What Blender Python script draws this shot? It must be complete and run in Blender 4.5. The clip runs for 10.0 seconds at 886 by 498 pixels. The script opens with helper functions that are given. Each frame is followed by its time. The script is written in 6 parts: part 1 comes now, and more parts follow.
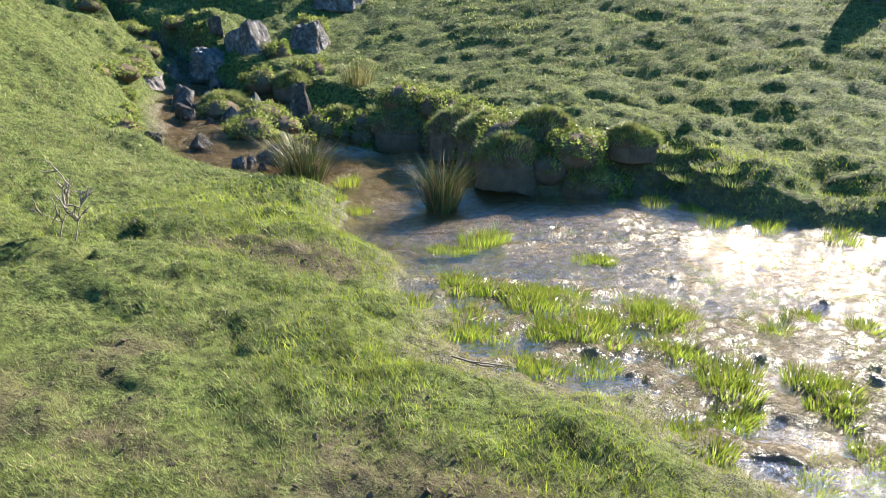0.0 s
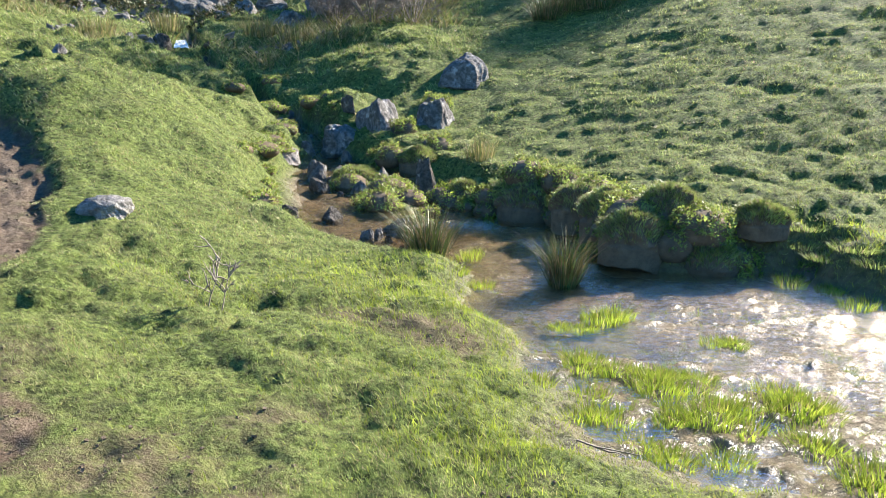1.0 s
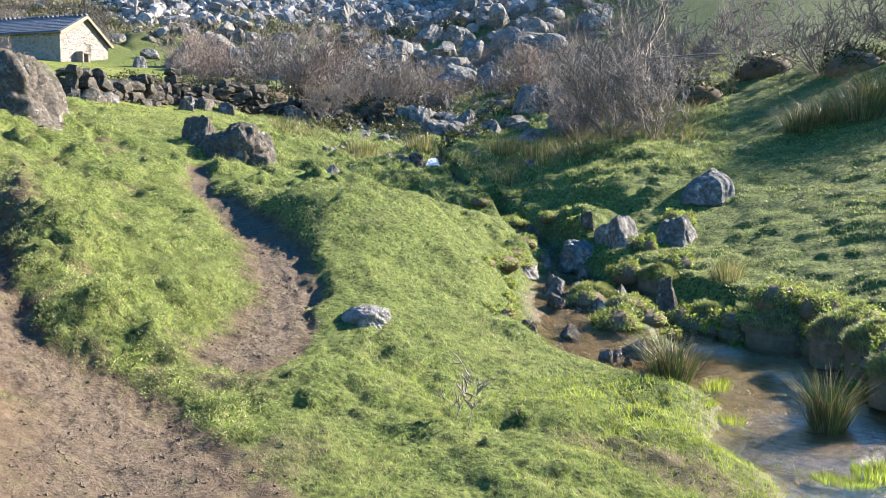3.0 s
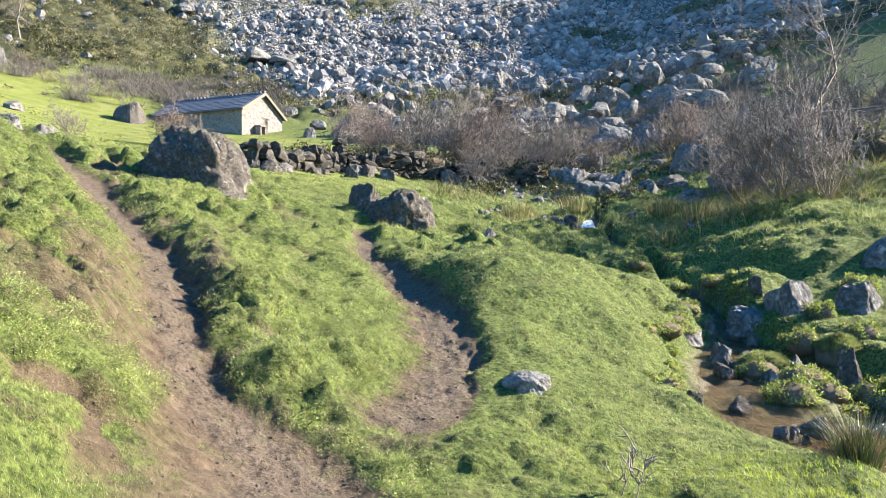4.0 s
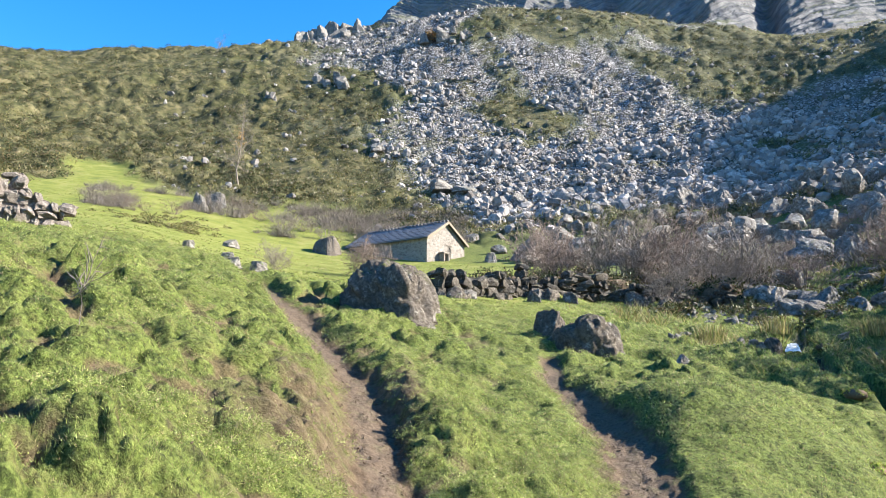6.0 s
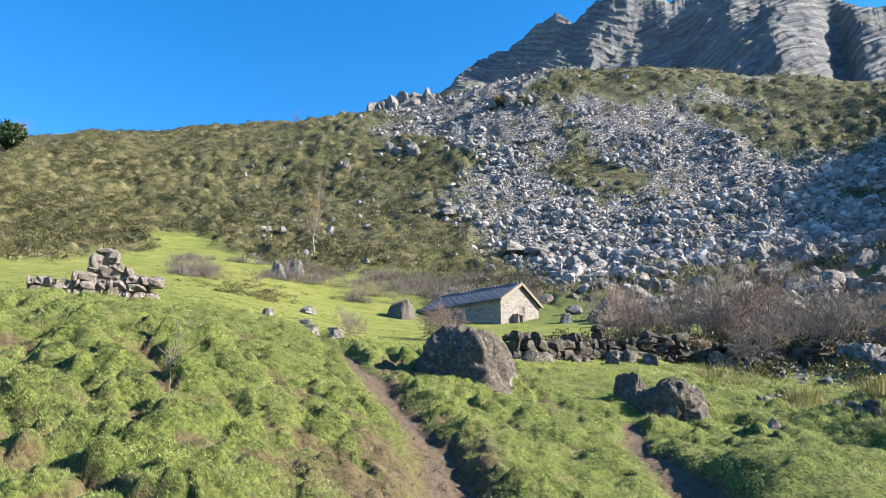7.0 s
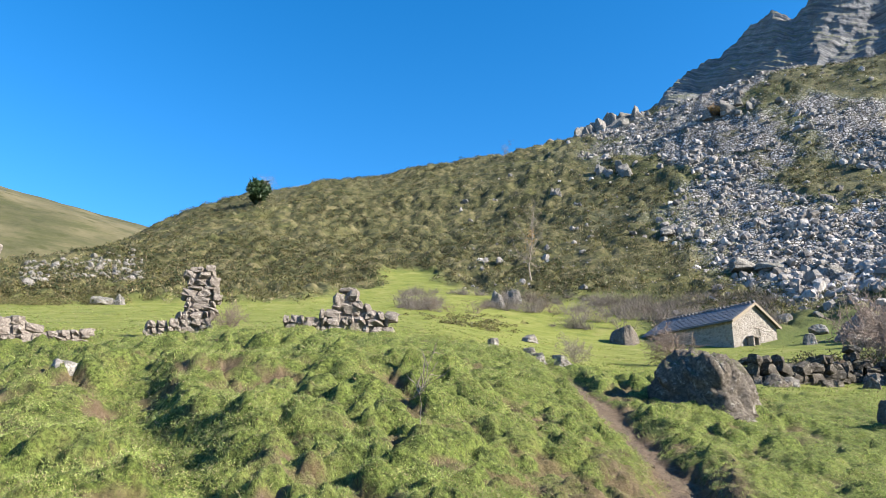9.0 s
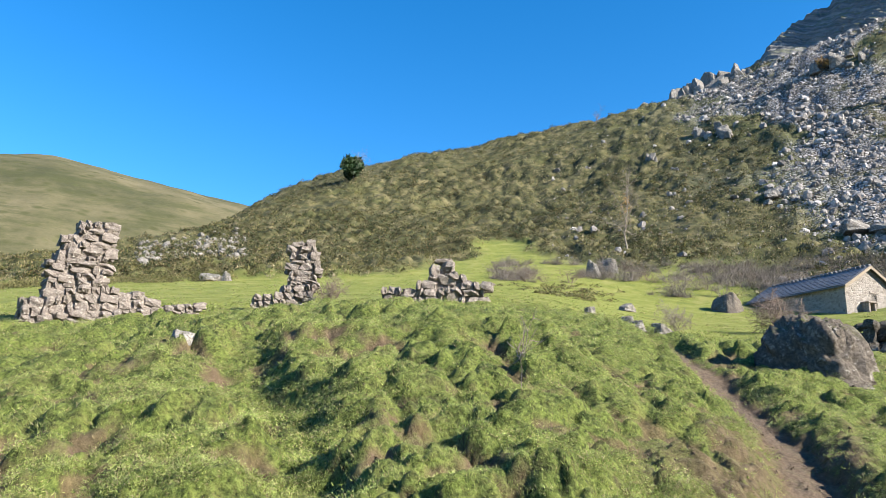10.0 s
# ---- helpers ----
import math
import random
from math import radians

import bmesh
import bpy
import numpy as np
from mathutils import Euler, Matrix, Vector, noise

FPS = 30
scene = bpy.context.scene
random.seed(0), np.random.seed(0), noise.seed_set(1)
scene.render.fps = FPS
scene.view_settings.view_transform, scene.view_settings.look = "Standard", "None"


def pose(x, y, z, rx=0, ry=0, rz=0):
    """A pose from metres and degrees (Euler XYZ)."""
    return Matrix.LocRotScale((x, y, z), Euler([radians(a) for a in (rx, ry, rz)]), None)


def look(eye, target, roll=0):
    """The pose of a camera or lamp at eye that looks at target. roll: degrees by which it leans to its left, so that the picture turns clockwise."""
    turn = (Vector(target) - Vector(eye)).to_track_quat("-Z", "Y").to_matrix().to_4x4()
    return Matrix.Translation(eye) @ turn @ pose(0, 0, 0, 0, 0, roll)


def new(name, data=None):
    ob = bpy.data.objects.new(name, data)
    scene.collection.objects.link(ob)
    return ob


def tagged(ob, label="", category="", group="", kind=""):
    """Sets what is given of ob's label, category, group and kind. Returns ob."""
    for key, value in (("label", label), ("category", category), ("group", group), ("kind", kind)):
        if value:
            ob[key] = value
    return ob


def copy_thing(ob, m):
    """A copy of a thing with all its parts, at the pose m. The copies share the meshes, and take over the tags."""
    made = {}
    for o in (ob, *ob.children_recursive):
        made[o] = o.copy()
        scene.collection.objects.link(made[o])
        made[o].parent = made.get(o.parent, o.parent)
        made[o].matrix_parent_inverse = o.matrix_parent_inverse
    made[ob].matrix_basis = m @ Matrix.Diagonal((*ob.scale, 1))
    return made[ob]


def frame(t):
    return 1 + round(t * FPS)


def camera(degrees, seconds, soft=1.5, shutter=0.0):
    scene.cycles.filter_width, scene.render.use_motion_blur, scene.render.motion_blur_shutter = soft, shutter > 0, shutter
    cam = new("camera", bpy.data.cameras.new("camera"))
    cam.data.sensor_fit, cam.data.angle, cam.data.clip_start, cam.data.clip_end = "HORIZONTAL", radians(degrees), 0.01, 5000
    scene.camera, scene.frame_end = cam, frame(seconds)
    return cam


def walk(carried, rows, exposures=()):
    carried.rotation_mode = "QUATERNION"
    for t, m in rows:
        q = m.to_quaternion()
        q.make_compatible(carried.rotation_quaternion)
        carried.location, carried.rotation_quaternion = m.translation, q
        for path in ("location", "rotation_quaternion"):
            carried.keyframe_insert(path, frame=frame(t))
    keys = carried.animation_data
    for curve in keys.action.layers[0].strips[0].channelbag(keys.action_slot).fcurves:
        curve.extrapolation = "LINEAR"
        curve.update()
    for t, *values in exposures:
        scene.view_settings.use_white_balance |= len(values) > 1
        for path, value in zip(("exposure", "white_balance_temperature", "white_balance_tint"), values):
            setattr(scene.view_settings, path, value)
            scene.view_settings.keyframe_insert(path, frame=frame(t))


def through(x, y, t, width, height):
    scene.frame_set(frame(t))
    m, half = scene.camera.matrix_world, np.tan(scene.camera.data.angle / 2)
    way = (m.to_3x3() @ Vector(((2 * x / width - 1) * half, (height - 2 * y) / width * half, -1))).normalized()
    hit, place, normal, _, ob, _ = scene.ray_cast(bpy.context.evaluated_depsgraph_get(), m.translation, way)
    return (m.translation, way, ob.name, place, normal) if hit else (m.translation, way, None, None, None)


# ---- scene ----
cam = camera(61.2, 10.0, 0.6)
PATH = [
    (0, (-0.406, 0.003, 1.7), (-0.333, 1.911, 1.104), 1.3),
    (0.5, (-0.438, -0.034, 1.748), (-0.544, 1.9, 1.25), 0.3),
    (1, (-0.469, -0.083, 1.801), (-0.706, 1.856, 1.374), 0.2),
    (1.5, (-0.492, -0.118, 1.838), (-0.856, 1.808, 1.44), 0.3),
    (2, (-0.51, -0.15, 1.877), (-1.024, 1.757, 1.562), 0.3),
    (2.5, (-0.54, -0.203, 1.912), (-1.198, 1.672, 1.678), 0.4),
    (2.7, (-0.568, -0.204, 1.924), (-1.288, 1.651, 1.725), 0.4),
    (3.8, (-0.589, -0.415, 2.045), (-1.705, 1.245, 2.022), 0.1),
    (4, (-0.597, -0.425, 2.046), (-1.772, 1.193, 2.054), 0.2),
    (4.5, (-0.609, -0.485, 2.082), (-1.891, 1.048, 2.17), 0.2),
    (5, (-0.607, -0.554, 2.128), (-1.984, 0.887, 2.294), 0.2),
    (5.5, (-0.606, -0.601, 2.158), (-2.05, 0.76, 2.405), 0.2),
    (7, (-0.555, -0.68, 2.244), (-2.15, 0.422, 2.732), -0.2),
    (7.5, (-0.514, -0.747, 2.276), (-2.134, 0.282, 2.837), -0.3),
    (8, (-0.496, -0.772, 2.273), (-2.165, 0.162, 2.855), -0.1),
    (8.5, (-0.444, -0.868, 2.242), (-2.206, -0.116, 2.814), 0.6),
    (9, (-0.419, -0.959, 2.207), (-2.248, -0.373, 2.763), 0.8),
    (9.5, (-0.396, -0.999, 2.179), (-2.275, -0.542, 2.689), 1.0),
    (10, (-0.388, -1.03, 2.138), (-2.297, -0.676, 2.617), 1.2),
]
walk(cam, [(t, look(eye, target, roll)) for t, eye, target, roll in PATH],
     [(0.0, 1.78), (1.0, 2.05), (2.5, 2.1), (5.5, 2.0), (7.5, 1.62), (10.0, 1.54)])


# ---- the lie of the land (metres, z up; the stream lies ahead, the meadow and hut to its left) ----
CX, CY = -0.5, -0.4
WATER = -0.15
BEARINGS = (-180, -120, -60, -30, -12, 0, 10, 20, 30, 45, 60, 75, 90, 105, 125, 180)
NEAR_R = (0, 3, 6, 8.5, 11, 15)
NEAR_Z = (
    0.15, 0.05, 0.05, 0.1, 0.2, 0.3,
    0.15, 0.0, -0.2, -0.3, -0.4, -0.5,
    0.15, -0.05, -0.2, -0.2, 0.2, 1.4,
    0.15, -0.02, -0.1, 0.05, 0.6, 1.9,
    0.15, 0.0, -0.05, 0.18, 0.5, 1.7,
    0.15, 0.0, -0.05, 0.1, 0.3, 1.1,
    0.15, 0.02, 0.0, 0.0, 0.1, 0.7,
    0.15, 0.06, 0.05, 0.15, 0.3, 0.6,
    0.15, 0.1, 0.15, 0.4, 0.8, 1.3,
    0.15, 0.15, 0.3, 0.7, 1.2, 2.0,
    0.15, 0.35, 0.95, 1.6, 2.2, 2.95,
    0.15, 0.6, 1.7, 2.35, 3.05, 4.1,
    0.15, 0.6, 1.8, 2.45, 3.1, 4.1)
FAR_R = (22, 32, 48, 70, 100, 150, 220)
FAR_Z = (
    0.8, 1.5, 2, 3, 4, 6, 8,
    -0.7, 0, 2, 5, 10, 18, 30,
    4.2, 8.6, 14.5, 21.5, 29.1, 44, 58,
    4.6, 8.8, 14.8, 23, 33.3, 52, 76,
    4.2, 7.8, 13.5, 22, 36, 65, 106,
    3.2, 6.3, 11.5, 20, 34, 62, 108,
    2.9, 5.0, 9.0, 17, 30, 55, 97,
    1.9, 4.2, 8.6, 15, 27, 50, 92,
    2.3, 4.0, 8.0, 13.2, 24, 51, 99,
    3.6, 5.3, 8.4, 12.6, 24, 56.5, 112,
    4.6, 5.9, 8.6, 13.0, 24, 52.5, 100,
    5.75, 7.7, 10.9, 15.7, 25, 47, 89.5,
    5.6, 7.3, 10.3, 15.0, 23.5, 45, 73)
LEFT_Z = (  # the two bearings past the ruins, and behind the viewer
    0.15, 0.5, 1.5, 2.0, 2.55, 3.3, 4.6, 6.5, 9.4, 13.4, 20.0, 33, 37,
    0.15, 0.3, 1.0, 1.5, 1.9, 2.6, 3.6, 5, 7, 10, 13, 20, 20,
    0.15, 0.05, 0.05, 0.1, 0.2, 0.3, 0.8, 1.5, 2, 3, 4, 6, 8)


def land_table():
    a = np.concatenate([np.reshape(NEAR_Z, (13, 6)), np.reshape(FAR_Z, (13, 7))], axis=1)
    a = np.concatenate([a, np.reshape(LEFT_Z, (3, 13))], axis=0)
    tail = a[:, -1:] * np.array([[0.97, 0.9, 0.8]])
    return np.concatenate([a, tail], axis=1)


LAND = land_table()
LAND_R = np.array(NEAR_R + FAR_R + (300, 900, 6000), float)
LAND_U = np.log(LAND_R + 4)
LAND_B = np.array(BEARINGS, float)


def hermite(nodes, table, q):
    """Smooth curve through table (last axis along nodes), taken row by row at q."""
    i = np.clip(np.searchsorted(nodes, q) - 1, 0, len(nodes) - 2)
    h = nodes[i + 1] - nodes[i]
    s = np.clip((q - nodes[i]) / h, 0, 1)
    d = np.diff(table, axis=-1) / np.diff(nodes)
    m = np.empty_like(table)
    m[..., 0], m[..., -1] = d[..., 0], d[..., -1]
    p = d[..., :-1] * d[..., 1:]
    m[..., 1:-1] = np.where(p > 0, 2 * p / np.where(p > 0, d[..., :-1] + d[..., 1:], 1), 0.25 * (d[..., :-1] + d[..., 1:]))
    return i, h, s, m


def base_height(x, y):
    dx, dy = x - CX, y - CY
    u = np.log(np.hypot(dx, dy) + 4)
    b = np.degrees(np.arctan2(-dx, dy))
    i, h, s, m = hermite(LAND_U, LAND, np.clip(u, LAND_U[0], LAND_U[-1]))
    j = np.clip(np.searchsorted(LAND_B, b) - 1, 0, len(LAND_B) - 2)

    def along(row):
        row = np.clip(row, 0, len(LAND_B) - 1)
        a0, a1, m0, m1 = LAND[row, i], LAND[row, i + 1], m[row, i], m[row, i + 1]
        s2, s3 = s * s, s * s * s
        return (2 * s3 - 3 * s2 + 1) * a0 + (s3 - 2 * s2 + s) * h * m0 + (3 * s2 - 2 * s3) * a1 + (s3 - s2) * h * m1

    z0, z1, z2, z3 = along(j - 1), along(j), along(j + 1), along(j + 2)
    b0, b1, b2, b3 = [LAND_B[np.clip(j + k, 0, len(LAND_B) - 1)] for k in (-1, 0, 1, 2)]
    g = b2 - b1
    t = np.clip((b - b1) / g, 0, 1)
    m1 = np.where(b1 > b0, (z2 - z0) / np.maximum(b2 - b0, 1e-6), 0) * g
    m2 = np.where(b3 > b2, (z3 - z1) / np.maximum(b3 - b1, 1e-6), 0) * g
    t2, t3 = t * t, t * t * t
    return (2 * t3 - 3 * t2 + 1) * z1 + (t3 - 2 * t2 + t) * m1 + (3 * t2 - 2 * t3) * z2 + (t3 - t2) * m2


def lattice(i, j, seed):
    n = (i * 374761393 + j * 668265263 + seed * 974711) & 0x7FFFFFFF
    n = ((n ^ (n >> 13)) * 1274126177) & 0x7FFFFFFF
    return ((n ^ (n >> 16)) & 0xFFFF) / 65535.0


def vnoise(x, y, seed=0):
    """Value noise from -1 to 1."""
    i, j = np.floor(x).astype(np.int64), np.floor(y).astype(np.int64)
    u, v = x - i, y - j
    u, v = u * u * u * (u * (u * 6 - 15) + 10), v * v * v * (v * (v * 6 - 15) + 10)
    a, b, c, d = lattice(i, j, seed), lattice(i + 1, j, seed), lattice(i, j + 1, seed), lattice(i + 1, j + 1, seed)
    return 2 * ((a * (1 - u) + b * u) * (1 - v) + (c * (1 - u) + d * u) * v) - 1


def fbm(x, y, seed=0, octaves=4, gain=0.5):
    total, amp, norm = 0, 1.0, 0.0
    for k in range(octaves):
        total = total + amp * vnoise(x * 2 ** k + 17.3 * k, y * 2 ** k - 9.1 * k, seed + k)
        norm += amp
        amp *= gain
    return total / norm


def domes(x, y, size, seed=0, keep=0.75):
    """Scattered rounded cushions, from 0 to 1, one in most cells of that size."""
    u, v = x / size, y / size
    i, j = np.floor(u).astype(np.int64), np.floor(v).astype(np.int64)
    best = np.zeros(np.shape(x))
    for a in (-1, 0, 1):
        for b in (-1, 0, 1):
            p, q = i + a, j + b
            du, dv = u - p - lattice(p, q, seed), v - q - lattice(p, q, seed + 1)
            wide = 0.45 + 0.4 * lattice(p, q, seed + 2)
            tall = np.where(lattice(p, q, seed + 3) < keep, 0.45 + 0.55 * lattice(p, q, seed + 4), 0)
            best = np.maximum(best, tall * np.clip(1 - (du * du + dv * dv) / (wide * wide), 0, 1))
    return best


def smooth(a, b, v):
    t = np.clip((v - a) / (b - a), 0, 1)
    return t * t * (3 - 2 * t)


def line_distance(x, y, line, signed=False):
    """Distance to a polyline of (x, y, ...) and the value along it of the remaining columns; signed: positive on its left."""
    side = np.ones(np.shape(x))
    best = np.full(np.shape(x), 1e9)
    line = np.asarray(line, float)
    value = np.zeros(np.shape(x) + (line.shape[1] - 2,))
    for a, b in zip(line[:-1], line[1:]):
        ab = b[:2] - a[:2]
        s = np.clip(((x - a[0]) * ab[0] + (y - a[1]) * ab[1]) / (ab @ ab), 0, 1)
        d = np.hypot(x - a[0] - s * ab[0], y - a[1] - s * ab[1])
        near = d < best
        best = np.where(near, d, best)
        if signed:
            side = np.where(near, np.where(ab[0] * (y - a[1]) - ab[1] * (x - a[0]) > 0, 1.0, -1.0), side)
        for k in range(2, line.shape[1]):
            value[..., k - 2] = np.where(near, a[k] + s * (b[k] - a[k]), value[..., k - 2])
    return best * side, value


def inside(x, y, ring):
    """Signed distance to a closed outline: positive inside."""
    ring = np.asarray(ring, float)
    d, _ = line_distance(x, y, np.vstack([ring, ring[:1]]))
    odd = np.zeros(np.shape(x), bool)
    for (ax, ay), (bx, by) in zip(ring, np.roll(ring, -1, axis=0)):
        cut = (ay > y) != (by > y)
        odd ^= cut & (x < ax + (y - ay) * (bx - ax) / (by - ay if by != ay else 1e-9))
    return np.where(odd, d, -d)


# the pool and the flooded flat below it
POND = ((-2.0, 11.3), (-1.3, 11.0), (-0.3, 10.9), (0.3, 9.6), (0.5, 8.3), (1.3, 8.05), (2.3, 8.0), (2.75, 7.0), (3.8, 6.35),
        (7.0, 5.3), (12.0, 3.0), (12.0, -4.0), (4.5, 0.2), (2.2, 1.7), (1.1, 2.5), (0.75, 3.0), (0.85, 3.4), (0.3, 3.5),
        (-0.15, 3.8), (0.0, 4.3), (-0.4, 5.0), (-0.45, 5.8), (-0.9, 6.3), (-1.1, 7.9), (-1.7, 8.6))
# the brook above the pool: x, y, water level, half width
BROOK = ((-13.5, 29.0, 3.9, 0.14), (-11.4, 22.8, 2.5, 0.16), (-8.5, 19.5, 1.65, 0.12), (-6.0, 16.8, 1.0, 0.13), (-4.9, 15.0, 0.62, 0.22), (-4.2, 13.4, 0.36, 0.42),
         (-3.9, 11.9, 0.17, 0.55), (-3.3, 10.5, 0.04, 0.6), (-2.6, 9.4, -0.08, 0.6), (-1.4, 8.9, -0.15, 0.6))
SIDE_BROOK = ((-4.3, 13.6, 0.38, 0.3), (-3.1, 12.9, 0.28, 0.35), (-2.2, 12.0, 0.12, 0.35), (-1.5, 10.9, -0.14, 0.45))
# trodden paths: x, y, half width, depth
PATH_UPPER = ((-19.0, 8.6, 0.2, 0.03), (-16.4, 8.05, 0.25, 0.1), (-13.7, 7.3, 0.27, 0.2), (-11.3, 6.5, 0.28, 0.25), (-9.4, 5.5, 0.28, 0.28), (-7.7, 4.5, 0.3, 0.25), (-6.5, 3.85, 0.33, 0.18),
              (-5.5, 3.75, 0.45, 0.08), (-4.6, 3.3, 0.6, 0.04), (-3.6, 2.6, 0.7, 0.03))
PATH_LOWER = ((-12.6, 12.9, 0.12, 0.03), (-11.3, 11.5, 0.2, 0.12), (-8.85, 9.95, 0.28, 0.22), (-7.35, 8.8, 0.33, 0.22), (-6.2, 7.45, 0.33, 0.18), (-5.55, 6.4, 0.35, 0.08), (-5.2, 5.4, 0.3, 0.02))


def land(x, y, detail=True):
    """Height of the ground, and masks of earth, gravel, meadow, heath, scree and wet."""
    x, y = np.asarray(x, float), np.asarray(y, float)
    dx, dy = x - CX, y - CY
    r, b = np.hypot(dx, dy), np.degrees(np.arctan2(-dx, dy))
    z = base_height(x, y)
    # the rounded mound beside the brook
    z = z + 0.9 * np.exp(-((x + 6.9) / 2.0) ** 2 - ((y - 11.6) / 1.9) ** 2)
    # the hump with the white stone, the gully beside it and the shelf above the slope
    z = z + 0.38 * np.exp(-((x + 13.6) / 1.5) ** 2 - ((y + 3.3) / 1.5) ** 2)
    d, _ = line_distance(x, y, ((-14.5, -2.0), (-11.1, -1.8), (-8.8, -1.0), (-6.5, -0.9)))
    gully = smooth(0.75, 0.15, d + 0.25 * fbm(x / 0.8, y / 0.8, 57, 2))
    z = z - 0.24 * gully
    d, _ = line_distance(x, y, ((-13.2, -0.9), (-12.7, 0.6), (-12.2, 2.4)), True)
    z = z + 0.34 * smooth(-1.6, -0.5, -np.abs(d)) * (0.6 + 0.8 * fbm(x / 0.9, y / 0.9, 58, 2))
    earth = np.zeros_like(z)
    # long swells, then tussocks on the slope and shallow hollows
    near = smooth(60, 15, r)
    flat = smooth(1.2, 5.0, r) * near
    z = z + flat * 0.10 * fbm(x / 3.1, y / 3.1, 3, 3)
    slope_left = smooth(36, 55, b) * smooth(140, 118, b) * smooth(3.0, 6, r) * smooth(27, 20, r)
    slope_right = smooth(8, -6, b) * smooth(9.5, 13, r) * smooth(60, 30, r)
    tread = np.zeros_like(z)
    for line in (PATH_UPPER, PATH_LOWER):
        d, v = line_distance(x, y, line)
        tread = np.maximum(tread, smooth(v[..., 0] * 3.2, v[..., 0] * 1.2, d))
    wx, wy = x + 0.12 * fbm(x / 0.3, y / 0.3, 8, 2), y + 0.12 * fbm(x / 0.3, y / 0.3, 9, 2)
    tiny, small, large = domes(wx, wy, 0.17, 120, 0.8), domes(wx, wy, 0.42, 100, 0.75), domes(wx, wy, 1.0, 110, 0.6)
    lumps = (0.07 * tiny ** 0.6 + 0.20 * small ** 0.6 + 0.28 * large ** 0.7) * (0.8 + 0.4 * vnoise(x / 2.7, y / 2.7, 14)) * (1 - 0.9 * tread) * (1 - 0.6 * gully)
    z = z + 1.3 * slope_left * (lumps - 0.13) + (0.26 * slope_right + 0.45 * flat * (1 - slope_left) * (1 - slope_right)) * lumps
    # sheep steps along the slope, their risers broken open
    level = r / 0.62 + 1.5 * fbm(x / 1.7, y / 1.7, 12, 3) + 0.5 * fbm(x / 0.4, y / 0.4, 13, 2)
    step = level - np.floor(level)
    riser = smooth(0.0, 0.06, step) * smooth(0.36, 0.26, step)
    z = z + (slope_left + 0.3 * slope_right) * (1 - tread) * 0.15 * (smooth(0.02, 0.32, step) - step)
    valley = smooth(4, 12, b) * smooth(46, 36, b) * smooth(13, 17, r) * smooth(60, 40, r)
    z = z + valley * (0.45 * lumps + 0.34 * domes(wx, wy, 1.9, 170, 0.7) ** 0.5)
    low = smooth(0.34, 0.08, small + large)
    broken = smooth(-0.02, 0.45, fbm(x / 0.8, y / 0.8, 15, 3))
    earth = earth + slope_left * broken * np.maximum(0.95 * low, 0.65 * riser * smooth(0.6, 0.2, large))
    # the bare patch above the upper path
    d, _ = line_distance(x, y, ((-10.6, 6.6), (-9.0, 5.0), (-7.4, 3.6)))
    earth = np.maximum(earth, 0.85 * smooth(1.3, 0.3, d + 0.7 * vnoise(x / 0.7, y / 0.7, 16)))
    # trodden ground near the viewer
    d, _ = line_distance(x, y, ((-5.3, 4.4), (-4.3, 3.3), (-3.3, 2.8), (-1.9, 2.7), (-1.0, 2.35), (0.6, 1.6)))
    earth = np.maximum(earth, 0.8 * smooth(0.8, 0.1, d + 0.9 * fbm(x / 0.6, y / 0.6, 17, 4)))
    d, _ = line_distance(x, y, ((-1.9, 5.3), (-1.2, 5.15)))
    earth = np.maximum(earth, 0.8 * smooth(0.55, 0.1, d + 0.35 * fbm(x / 0.5, y / 0.5, 18, 3)))
    gravel = np.zeros_like(z)
    for line in (PATH_UPPER, PATH_LOWER):
        d, v = line_distance(x, y, line, True)
        d = d + 0.16 * fbm(x / 0.5, y / 0.5, 19, 4) + 0.05 * fbm(x / 0.15, y / 0.15, 56, 2)
        w, deep = v[..., 0], v[..., 1]
        k = smooth(-2.6 * w, -0.6 * w, d) * smooth(1.75 * w, 0.7 * w, d)
        z = z - 0.72 * deep * k + 0.3 * deep * smooth(1.0 * w, 2.2 * w, d) * smooth(7 * w, 3.0 * w, d)
        z = z + k * smooth(0.0, 0.1, deep) * (0.035 * fbm(x / 0.16, y / 0.16, 53, 3) + 0.02 * fbm(x / 0.05, y / 0.05, 54, 2))
        earth = np.maximum(earth, smooth(-2.3 * w, -1.1 * w, d + 0.2 * fbm(x / 0.4, y / 0.4, 55, 3)) * smooth(1.5 * w, 1.15 * w, d))
        gravel = np.maximum(gravel, smooth(1.2 * w, 0.4 * w, np.abs(d)))
    # water courses
    wob = 0.16 * fbm(x / 0.9, y / 0.9, 21, 3)
    d = inside(x, y, POND) + wob * (1 + 1.2 * smooth(7.5, 9.0, y + 0.4 * x))
    far_side = smooth(7.0, 8.2, y + 0.45 * x) * smooth(3.6, 2.2, x)
    k = smooth(-0.6 + 0.35 * far_side, 0.12, d)
    shoal = np.maximum(1.15 * smooth(5.9, 5.0, y), smooth(-0.6, 0.8, x) * smooth(8.0, 6.8, y))
    bed = -0.225 + 0.05 * fbm(x / 0.7, y / 0.7, 22, 3) + 0.035 * fbm(x / 0.2, y / 0.12, 26, 3) + shoal * (0.056 + 0.03 * fbm(x / 0.13, y / 0.1, 25, 3)) + 0.012 * smooth(5.2, 3.5, y)
    z = z * (1 - k) + bed * k
    wet = smooth(-0.5, 0.2, d)
